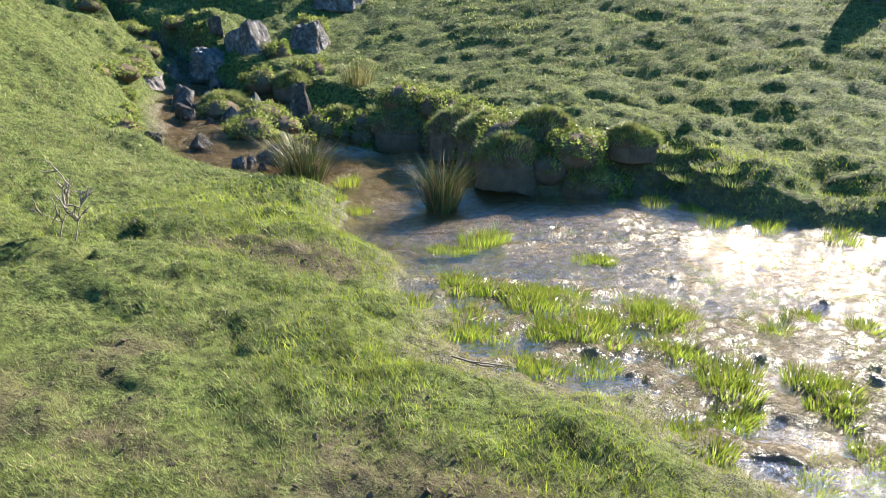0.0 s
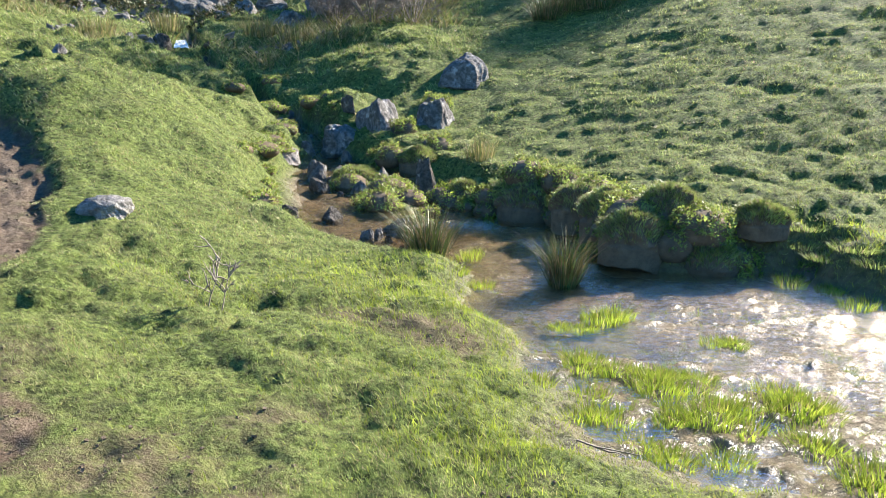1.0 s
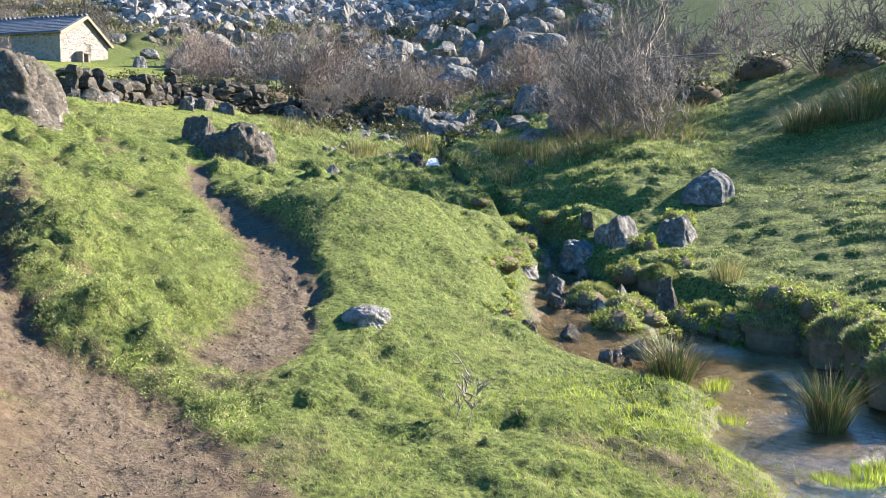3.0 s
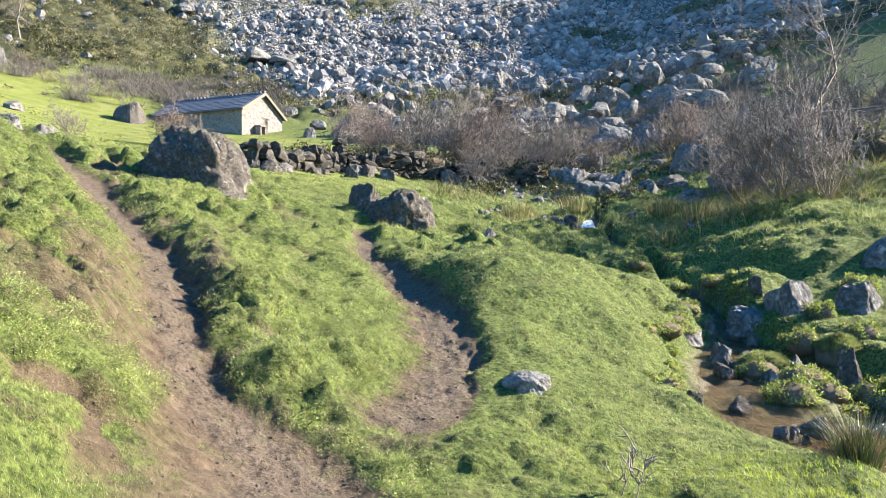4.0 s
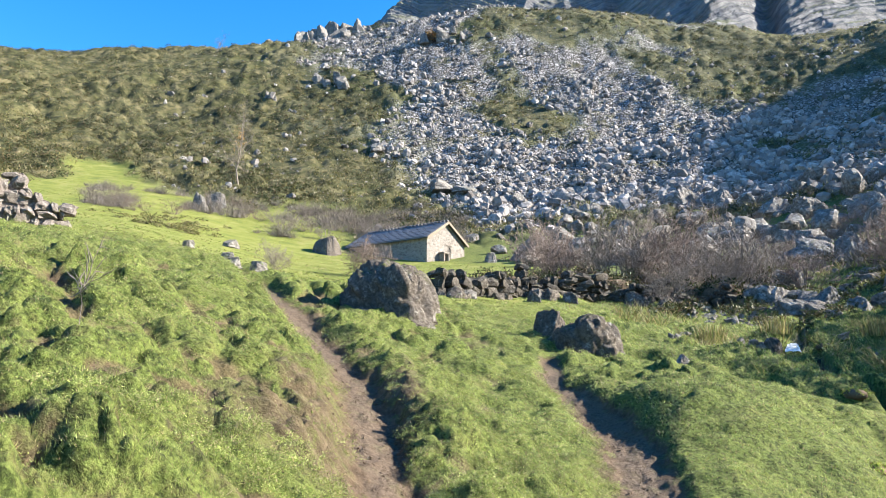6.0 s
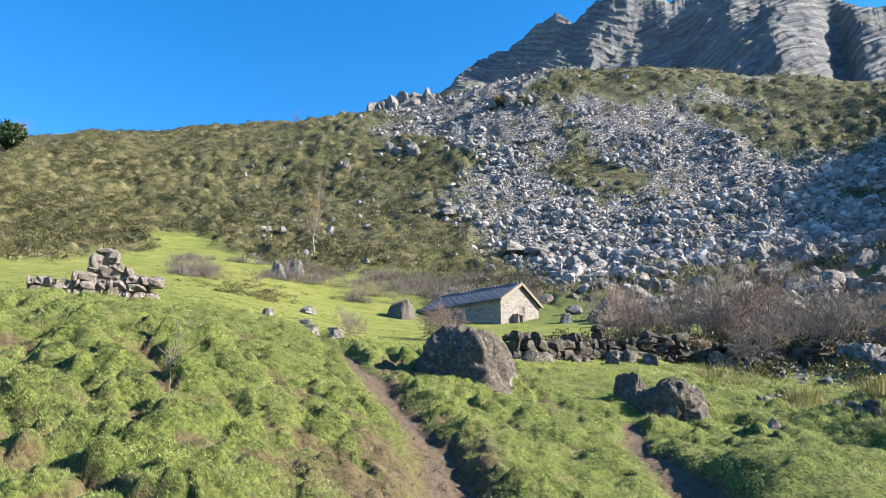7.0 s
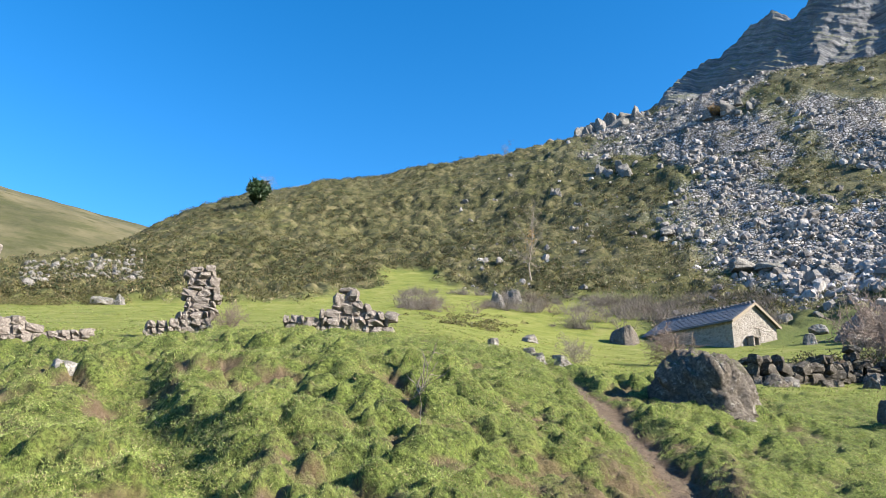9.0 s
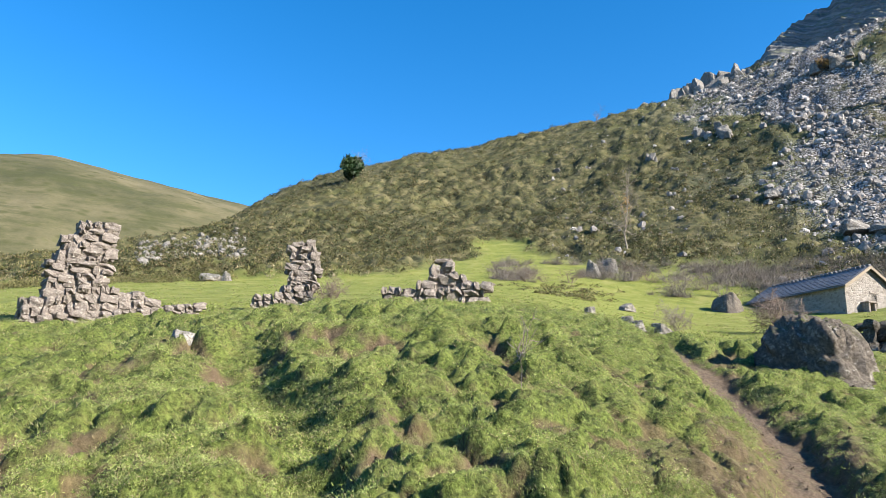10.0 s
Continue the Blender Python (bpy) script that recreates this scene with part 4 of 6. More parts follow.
def leaf_cover(name, label, x, y, leaves, reach, leaf, material):
    """Leafy twigs over the backs of the bushes."""
    n = len(x) * leaves
    x, y = np.repeat(x, leaves) + rng.normal(0, reach, n), np.repeat(y, leaves) + rng.normal(0, reach, n)
    c = np.stack([x, y, survey(x, y)[0] + rng.uniform(-0.1, 0.45, n)], -1)
    a, b = rng.normal(size=(n, 3)) + np.array([0, 0, 0.7]), rng.normal(size=(n, 3))
    a, b = a * leaf * rng.uniform(0.4, 1, (n, 1)), b * leaf * 0.35
    v = np.stack([c - b * 0.5, c + b * 0.5, c + a], 1).reshape(-1, 3)
    return tagged(arrays(name, v, np.arange(3 * n).reshape(-1, 3), material), label, "shrubs", kind="stuff")


x, y = heath_places(22000, 10, 114, 80, 238, 96, -0.45)
leaf_cover("heath_shrubs", "dark green heath and gorse bushes on the slope", x, y, 24, 0.42, 0.24, HEATH)
x, y = heath_places(9000, 10, 114, 80, 238, 97, 0.02)
leaf_cover("pale_shrubs", "pale dry scrub among the heath", x, y, 26, 0.36, 0.22, PALE_SCRUB)
# low heath in the meadow
t = rng.random(70)
x, y = -62 - 14 * t + rng.normal(0, 1.6, 70), 21.5 + 5.5 * t + rng.normal(0, 2.2, 70)
foliage("meadow_heath", "low dark heath patches in the meadow", x, y, rng.uniform(0.4, 1.0, 70), 60, 0.22, HEATH, "shrubs", 0.5)


def twig_scrub(name, label, x, y, size, twigs, material):
    n = len(x)
    root = np.repeat(np.stack([x, y, survey(x, y)[0]], -1), twigs, 0) + rng.normal(0, 0.35, (n * twigs, 3)) * np.repeat(size, twigs)[:, None] * np.array([1, 1, 0])
    h = np.repeat(size, twigs) * rng.uniform(0.5, 1.1, n * twigs)
    ob = blade_mesh(name, root, h, np.full(n * twigs, 0.035), rng.normal(0, 0.8, (n * twigs, 2)), material, False)
    return tagged(ob, label, "shrubs", kind="stuff")


x, y, r = spread(900, 48, 76, 80, 100)
keep = fbm(x / 7, y / 7, 98, 3) > 0.05
x, y = x[keep], y[keep]
twig_scrub("bare_scrub", "leafless grey scrub along the foot of the slope", x, y, rng.uniform(0.4, 1.5, len(x)), 60, TWIG)
x, y, r = spread(420, 8, 36, 42, 92)
twig_scrub("valley_scrub", "leafless reddish scrub among the valley rocks", x, y, rng.uniform(0.5, 1.5, 420) * (0.4 + r / 90), 60, RED_TWIG)
x, y, r = spread(500, 96, 116, 84, 96)
foliage("meadow_edge_shrubs", "heath bushes along the upper edge of the meadow", x, y, rng.uniform(0.4, 1.1, 500), 90, 0.15, HEATH, "shrubs")


def open_meadow(x, y, r, z, m):
    return m["meadow"] * smooth(-0.3, 0.5, fbm(x / 3, y / 3, 99, 3))


tussocks("meadow_tufts", "short grazed grass tufts of the meadow", 22000, 36, 114, 22, 95, GRASS, open_meadow, 0.045, 7, 0.12)
tussocks("valley_tawny_grass", "tall tawny grass among the valley rocks", 3000, 6, 37, 20, 55, TAWNY, lambda x, y, r, z, m: smooth(0.0, 0.35, fbm(x / 6, y / 6, 94, 3)) * (1 - m["wet"]), 0.28, 12, 0.12)
x, y, r = spread(260, 10, 36, 30, 60)
keep = fbm(x / 5, y / 5, 100, 2) > -0.1
foliage("valley_undergrowth", "dark green undergrowth below the bare bushes", x[keep], y[keep], rng.uniform(0.3, 0.8, keep.sum()), 160, 0.16, IVY, "shrubs", 0.7)
def marsh(x, y, r, z, m):
    dense = fbm(x / 0.3, y / 0.3, 103, 3) + 0.2 * smooth(1.7, 0.4, x) * smooth(5.6, 4.6, y) - 0.12 * smooth(1.5, 2.6, x)
    return (inside(x, y, POND) > -0.15) * 0.85 * smooth(0.09, 0.26, dense) * smooth(7.2, 6.4, y + 0.3 * x) * smooth(-1.0, -0.4, x)


tussocks("marsh_tufts", "small grass tufts and debris standing in the flooded flat", 8500, -44, 4, 2.4, 9.0, LUSH, marsh, 0.048, 14, 0.055)


x, y = heath_places(13000, 22, 114, 82, 225, 107, 0.02)
foliage("gorse_bushes", "dark rounded gorse bushes in patches on the hillside", x, y, rng.uniform(0.4, 1.2, len(x)), 70, 0.27, IVY, "shrubs", 0.8)
# shaggy grass cushions with gaps between them
def cushions(name, label, count, b0, b1, r0, r1, cut, low, high, leaves, squash):
    x, y, r = spread(count, b0, b1, r0, r1)
    z, m = survey(x, y)
    keep = rng.random(count) < dry_land(x, y, r, z, m) * smooth(0.2, 0.6, m["tops"]) * smooth(cut, cut + 0.5, fbm(x / 1.3, y / 1.3, 105, 3))
    x, y, r, z = x[keep], y[keep], r[keep], z[keep]
    foliage(name, label, x, y, rng.uniform(low, high, len(x)) * (0.75 + r / 45), leaves, 0.062, GRASS, "grass", squash, -0.04, z=z, slim=0.3)


cushions("turf_cushions", "shaggy green grass cushions covering the hillside", 8200, 38, 114, 5.5, 27, -0.28, 0.09, 0.24, 230, 0.85)
cushions("bank_cushions", "low green grass cushions on the bank beyond the brook", 2600, -40, 30, 10.5, 32, -0.2, 0.07, 0.18, 110, 0.6)

# ---- things ----
def as_part(ob, parent, label=""):
    ob.parent = parent
    if label:
        ob["label"] = label
    return ob


def part(name, bm, material, parent, label=""):
    me = bpy.data.meshes.new(name)
    bm.normal_update()
    bm.to_mesh(me)
    bm.free()
    me.materials.append(material)
    return as_part(new(name, me), parent, label)


def box(bm, x0, x1, y0, y1, z0, z1, bevel=0.0):
    made = bmesh.ops.create_cube(bm, size=1, matrix=Matrix.Translation(((x0 + x1) / 2, (y0 + y1) / 2, (z0 + z1) / 2)) @ Matrix.Diagonal((x1 - x0, y1 - y0, z1 - z0, 1)))
    if bevel:
        edges = list({e for v in made["verts"] for e in v.link_edges})
        bmesh.ops.bevel(bm, geom=edges, offset=bevel, segments=1, affect="EDGES")


BALL9, BALL9_F = cube_ball(10)
BALL16, BALL16_F = cube_ball(24)


def boulder(name, label, x, y, wide, high, material, seed, deep=None, turn=0.0, fine=False, group="", sink=0.45, planes=11, rough=0.10, slant=0.0, taper=0.08, hard=16, rounded=0.0):
    """A weathered stone: cut by planes, rounded, pitted, and sunk a little into the turf."""
    dirs, faces = (BALL16, BALL16_F) if fine else (BALL9, BALL9_F)
    gen = np.random.default_rng(seed)
    nrm = gen.normal(size=(planes, 3))
    nrm[:, 2] = nrm[:, 2] * 0.35 + 0.05
    nrm[:3] = gen.normal(0, 0.5, (3, 3)) + np.array([0, 0, 1])
    nrm /= np.linalg.norm(nrm, axis=1, keepdims=True)
    side = dirs * np.where(dirs[:, 2:] < 0, np.array([[1.0, 1.0, 0.1]]), 1.0)
    side /= np.linalg.norm(side, axis=1, keepdims=True)
    cut = np.clip(side @ nrm.T, 0, None) / np.concatenate([gen.uniform(0.5, 0.75, 3), gen.uniform(0.6, 1.0, planes - 3)])
    rad = np.minimum(1.25, (np.sum(cut ** hard, axis=1) + 0.72 ** hard) ** (-1 / hard))
    rad = rad * (1 - rounded) + rounded * np.sum(np.abs(side) ** 3, axis=1) ** (-1 / 3)
    q = np.where(dirs[:, 2:] < 0, side, dirs) * rad[:, None] * 2.2 + seed
    rad = rad * (1 + rough * 1.3 * fbm(q[:, 0] + 0.7 * q[:, 2], q[:, 1] - 0.6 * q[:, 2], seed, 4) + rough * 0.8 * fbm(4 * q[:, 0] + 2 * q[:, 2], 4 * q[:, 1] - 3 * q[:, 2], seed + 5, 3))
    p = dirs * rad[:, None]
    low = dirs[:, 2] < 0
    p[low, :2] = side[low, :2] * rad[low, None] * (1 + 0.12 * -dirs[low, 2:])
    p[:, :2] -= (p[:, :2].max(0) + p[:, :2].min(0)) / 2
    p[:, :2] /= np.abs(p[:, :2]).max(0)
    p[:, 2] = np.where(p[:, 2] > 0, p[:, 2] / p[:, 2].max(), sink * p[:, 2] / -p[:, 2].min())
    p[:, :2] *= (1 - taper * np.clip(p[:, 2:], 0, 1) ** 1.5)
    p = p * np.array([wide / 2, (deep or wide * 0.8) / 2, high])
    p[:, 0] += slant * p[:, 2]
    ob = arrays(name, p, faces, material, False)
    if fine:
        ob.data.polygons.foreach_set("use_smooth", np.ones(len(faces), bool))
    ob.matrix_world = pose(x, y, ground(x, y), 0, 0, turn)
    return tagged(ob, label, "rock", group)


# rocks beside the brook and in the pasture: x, y, width, height
boulder("boulder", "large dark boulder with pale lichen and mossy top on the turf", -16.18, 10.87, 2.85, 1.36, DARK_ROCK, 47, 2.3, 38, True, planes=14, rough=0.17, slant=-0.05, taper=0.1, hard=10, rounded=0.85)
boulder("pasture_rock", "dark pitted rock half sunk in the grass", -12.95, 14.58, 2.2, 0.95, DARK_ROCK, 41, 1.4, 40, True, planes=13, rough=0.2, taper=0.0, rounded=0.4)
boulder("pasture_rock", "small dark rock against a larger one in the grass", -14.1, 14.55, 0.95, 0.66, DARK_ROCK, 42, None, 10, True, rough=0.12)
boulder("bank_rock", "grey limestone rock on the grassy bank", -2.2, 17.6, 1.4, 0.64, BROOK_ROCK, 43, None, 20, True, "rocks above the brook")
boulder("bank_rock", "grey limestone rock with lichen above the brook", -2.5, 15.2, 1.1, 0.52, BROOK_ROCK, 44, None, 60, True, "rocks above the brook")
boulder("bank_rock", "mossy grey rock above the brook", -3.5, 14.7, 1.1, 0.5, BROOK_ROCK, 45, None, 120, True, "rocks above the brook")
boulder("bank_rock", "grey rock with pale top at the water's edge", -4.3, 14.5, 0.95, 0.46, BROOK_ROCK, 46, None, 10, True, "rocks above the brook")
boulder("bank_rock", "flat tan rock on the bank of the brook", -4.85, 12.9, 0.65, 0.22, RUIN_STONE, 47, None, 70, True)
boulder("turf_rock", "grey stone half buried in the grassy slope", -4.95, 7.15, 0.78, 0.18, PALE_ROCK, 48, 0.5, 150, True, rounded=0.4)
boulder("knoll_rock", "dark rock on the crest of the pasture", 7.45, 13.2, 1.0, 0.66, DARK_ROCK, 49, None, 0, True)
boulder("brook_rock", "dark brown rock standing in the brook", -2.15, 11.75, 0.52, 0.66, DARK_ROCK, 50, None, 0, True)
boulder("white_stone", "whitish stone on the tussock slope", -13.3, -2.9, 0.66, 0.22, PALE_ROCK, 51, None, 80, True)
boulder("hut_rock", "large dark rock beside the hut", -63.2, 37.4, 3.6, 1.7, DARK_ROCK, 52, None, 30)
boulder("meadow_rock", "grey rock behind the hut", -62.5, 56.0, 1.9, 0.8, GREY_ROCK, 53)
boulder("meadow_rock", "big pale weathered rock behind bare bushes", -49.5, 51.5, 4.6, 2.6, GREY_ROCK, 54, None, 20, True)
boulder("meadow_rock", "pale rock near the hut", -50.5, 47.6, 1.8, 0.9, GREY_ROCK, 55)
for i, (x, y, w, h) in enumerate(((-84.97, 33.4, 2.3, 2.1), (-87.7, 36.7, 2.5, 1.8), (-32.4, 11.8, 0.6, 0.36), (-20.97, 8.54, 0.9, 0.3), (-20.4, 9.2, 0.85, 0.24), (-56.2, 24.4, 2.1, 0.6),
                                  (-86.2, -11.7, 3.0, 0.8), (-85.8, -9.8, 1.8, 1.0), (-10.5, 15.1, 0.48, 0.24), (-36.0, 15.2, 1.0, 0.32), (-34.5, 16.2, 1.1, 0.3), (-28.0, 10.0, 0.5, 0.25), (-25.0, 11.5, 0.5, 0.3))):
    boulder("meadow_stone", "grey stone lying in the short meadow grass", x, y, w, h, GREY_ROCK, 60 + i, None, 37 * i, group="stones in the meadow")
for i, (x, y, w, h) in enumerate(((-105.1, 72.3, 5.5, 2.5), (-144.4, 71.9, 2.5, 2.8), (-137.5, 116.0, 8.2, 6.2), (-83.3, 69.4, 8.0, 2.0), (-141.0, 88.0, 6.0, 4.2), (-147.5, 85.5, 5.0, 4.5), (-134.0, 119.5, 5.0, 3.4), (-177.0, 103.5, 9.0, 6.5), (-172.0, 106.0, 7.0, 5.0), (-170.0, 112.0, 6.0, 4.5), (-192.0, 106.0, 15.0, 10.0), (-186.0, 113.0, 12.0, 8.0), (-196.0, 98.0, 9.0, 5.0))):
    gen = np.random.default_rng(90 + i)
    for k in range(5):
        f = (0.62, 0.5, 0.42, 0.35, 0.3)[k]
        ox, oy = (0, 0) if k == 0 else gen.normal(0, 0.33 * w, 2)
        boulder("hillside_crag", "pale angular limestone outcrop on the hillside", x + ox, y + oy, w * f, h * f * gen.uniform(0.7, 1.05), GREY_ROCK, 180 + 7 * i + k, w * f * 0.8, 51 * i + 70 * k, group="crags on the hillside", planes=8, rough=0.06, hard=30, slant=gen.uniform(-0.3, 0.3))
for i, (x, y, w, h) in enumerate(((-16.8, 32.2, 2.35, 1.05), (-14.7, 30.5, 1.8, 0.8), (-14.0, 31.6, 1.2, 0.9), (-9.5, 27.8, 1.5, 0.78), (-17.2, 43.9, 2.4, 2.2), (-11.9, 34.9, 2.1, 1.8), (-8.5, 29.2, 1.4, 0.95),
                                  (-36.4, 75.7, 3.9, 2.3), (-24.9, 67.6, 4.4, 2.8), (-51.4, 81.2, 4.4, 3.0), (-36.8, 67.4, 4.1, 1.8), (-31.5, 71.7, 4.0, 2.4), (-46.2, 82.0, 2.9, 2.4), (-58.1, 72.2, 3.6, 2.4),
                                  (-72.2, 74.7, 4.0, 2.7), (-12.1, 30.0, 1.5, 0.85), (-17.8, 36.5, 2.0, 1.1), (-20.5, 47.0, 2.8, 2.0), (-13.5, 50.0, 3.0, 2.2), (-8.0, 45.0, 2.2, 1.8))):
    boulder("valley_rock", "grey limestone block in the valley bottom", x, y, w * 1.1, h * 0.72, GREY_ROCK, 100 + i, None, 43 * i, group="blocks in the valley", rough=0.14, slant=0.25 * (-1) ** i, taper=0.15)

# the little fall between mossy rocks
def cascade(x, y, z, turn, wide, high):
    u, v = np.meshgrid(np.linspace(-0.5, 0.5, 13), np.linspace(0, 1, 15), indexing="xy")
    px = u * wide * (0.7 + 0.5 * v) + 0.03 * fbm(u * 6, v * 3, 84, 3)
    py = -0.75 * v - 0.05 * np.abs(fbm(u * 9, v * 2.2, 85, 3)) - 0.02
    pz = high * (1 - v ** 1.4) + 0.03 * fbm(u * 8, v * 6, 86, 2)
    ob = arrays("cascade", np.stack([px, py, pz], -1).reshape(-1, 3), quads(15, 13), FOAM, True)
    ob.matrix_world = pose(x, y, z, 0, 0, turn)
    return tagged(ob, "small white cascade falling between mossy rocks", "water", kind="structure")


zc = ground(-10.75, 21.3)
cascade(-10.75, 21.3, zc + 0.04, 26, 0.34, 0.24)
for i, (ox, oy, w, h) in enumerate(((0.55, 0.25, 0.7, 0.5), (-0.5, -0.1, 0.55, 0.4), (0.05, 0.4, 0.8, 0.45))):
    boulder("fall_rock", "dark mossy rock beside the small cascade", -10.75 + ox, 21.3 + oy, w, h, WALL_ROCK, 760 + i, None, 40 * i, True, "rocks at the cascade", rounded=0.4)
# stones along the brook
g = np.random.default_rng(31)
line = np.array(BROOK)
for i in range(34):
    t = g.uniform(1.0, 8.8)
    c = [np.interp(t, np.arange(len(line)), line[:, k]) for k in range(4)]
    s = g.uniform(0.12, 0.42)
    boulder("brook_stone", "wet grey brown stone in the brook", c[0] + g.normal(0, 0.45), c[1] + g.normal(0, 0.3), s, s * g.uniform(0.45, 0.8), GREY_ROCK if i % 3 else DARK_ROCK, 130 + i, None, 30 * i, group="stones in the brook")


# ---- the stone hut ----
def build_hut():
    hut = tagged(new("stone_hut"), "low stone hut with slate gable roof and small dark door", "hut")
    W, L, EAVE, TOP, T = 6.0, 10.4, 2.35, 4.15, 0.5
    # x runs along the gable, y along the long wall
    part("wall", gable_wall(W, T, EAVE, TOP), MASONRY, hut, "sunlit rubble gable wall with a low doorway")
    bm = gable_wall(W, T, EAVE, TOP, False)
    bmesh.ops.translate(bm, verts=bm.verts, vec=(0, L - T, 0))
    part("wall", bm, MASONRY, hut)
    for x in (0, W - T):
        bm = bmesh.new()
        box(bm, x, x + T, T + 0.002, L - T - 0.002, -0.9, EAVE)
        part("wall", bm, MASONRY, hut)
    # two roof slopes with courses of slates
    rise = math.atan2(TOP - EAVE, W / 2)
    run = math.hypot(TOP - EAVE, W / 2) + 0.35
    for side in (1, -1):
        bm = bmesh.new()
        box(bm, 0, run, -0.3, L + 0.3, 0.0, 0.09)
        roof = part("roof", bm, SLATE, hut, "blue grey slate roof slope")
        if side > 0:
            roof.matrix_local = Matrix.Translation((W / 2, 0, TOP + 0.05)) @ Matrix.Rotation(rise, 4, "Y")
        else:
            roof.matrix_local = Matrix.Translation((W / 2, L, TOP + 0.05)) @ Matrix.Rotation(math.pi, 4, "Z") @ Matrix.Rotation(rise, 4, "Y")
        tile = bpy.data.meshes.new("slate")
        bm = bmesh.new()
        box(bm, 0, 0.46, 0, 0.395, 0, 0.025)
        bm.to_mesh(tile)
        bm.free()
        tile.materials.append(SLATE)
        rnd = random.Random(5 + side)
        for row in range(int(run / 0.4)):
            for col in range(int((L + 0.6) / 0.4)):
                ob = new("slate", tile)
                ob.parent = roof
                ob.matrix_local = pose(row * 0.4 + rnd.uniform(-0.02, 0.02), -0.3 + col * 0.4, 0.094 + rnd.uniform(0, 0.012), 0, -3 + rnd.uniform(-1, 1), rnd.uniform(-2, 2))
    # pale verge boards on the sunny gable
    for side in (1, -1):
        bm = bmesh.new()
        box(bm, 0, run, -0.36, -0.304, -0.14, 0.12, 0.01)
        verge = part("verge_board", bm, TIMBER, hut, "pale timber verge board")
        if side > 0:
            verge.matrix_local = Matrix.Translation((W / 2, 0, TOP + 0.05)) @ Matrix.Rotation(rise, 4, "Y")
        else:
            verge.matrix_local = Matrix.Translation((W / 2, 0, TOP + 0.05)) @ Matrix.Rotation(math.pi - rise, 4, "Y") @ Matrix.Diagonal((1, 1, -1, 1))
    for i in range(23):
        bm = bmesh.new()
        box(bm, -0.17, 0.17, -0.15, 0.15, -0.05, 0.12, 0.03)
        stone = part("ridge_stone", bm, SLATE, hut)
        stone.matrix_local = pose(W / 2, -0.1 + i * 0.47, TOP + 0.2, 0, 0, 11 * i)
    bm = bmesh.new()
    for k in range(4):
        box(bm, 3.1 + 0.15 * k, 3.24 + 0.15 * k, 0.3, 0.35, 0.12, 1.92)
    part("door", bm, BLACK_WOOD, hut, "dark plank door set back in the gable")
    bm = bmesh.new()
    box(bm, 2.85, 3.95, -0.05, 0.3, 1.955, 2.12, 0.02)
    part("lintel", bm, RUIN_STONE, hut, "stone lintel over the door")
    bm = bmesh.new()
    box(bm, 1.7, 2.7, -0.75, -0.02, 0.95, 1.1, 0.03)
    box(bm, 1.75, 1.95, -0.7, -0.05, -0.6, 0.95, 0.03)
    box(bm, 2.45, 2.65, -0.7, -0.05, -0.6, 0.95, 0.03)
    part("bench", bm, RUIN_STONE, hut, "stone bench against the gable")
    # bearing of the gable run is 12 degrees, of the long wall 102 degrees
    hut.matrix_world = pose(-54.57, 43.18, 12.5, 0, 0, 102) @ Matrix.Diagonal((1, 1, 1, 1))
    return hut


def gable_wall(W, T, EAVE, TOP, doorway=True):
    """A gable wall in the plane y = 0 to T, with a doorway cut through it."""
    bm = bmesh.new()
    if doorway:
        ring = [(0, -0.9), (3.05, -0.9), (3.05, 1.95), (3.75, 1.95), (3.75, -0.9), (W, -0.9), (W, EAVE), (W / 2, TOP), (0, EAVE)]
    else:
        ring = [(0, -0.9), (W, -0.9), (W, EAVE), (W / 2, TOP), (0, EAVE)]
    front = [bm.verts.new((x, 0, z)) for x, z in ring]
    back = [bm.verts.new((x, T, z)) for x, z in ring]
    bm.faces.new(front)
    bm.faces.new(back[::-1])
    for i in range(len(ring)):
        j = (i + 1) % len(ring)
        bm.faces.new((front[j], front[i], back[i], back[j]))
    bmesh.ops.triangulate(bm, faces=[f for f in bm.faces if len(f.verts) > 4])
    return bm


build_hut()

# ---- ruined walls of dry stone ----
STONES, DARK_STONES = [], []
for k in range(20):
    p = BALL2 / np.abs(BALL2).max(1, keepdims=True)
    p = 0.45 * p + 0.55 * BALL2 * hewn(BALL2, 1, 6, 18, 300 + k)[0][:, None]
    p += 0.13 * np.random.default_rng(k).normal(size=p.shape)
    p /= np.abs(p).max(0)
    ob = arrays("stone", p * 0.5, BALL2_F, RUIN_STONE if k < 10 else WALL_ROCK)
    (STONES if k < 10 else DARK_STONES).append(ob.data)
    bpy.data.objects.remove(ob)


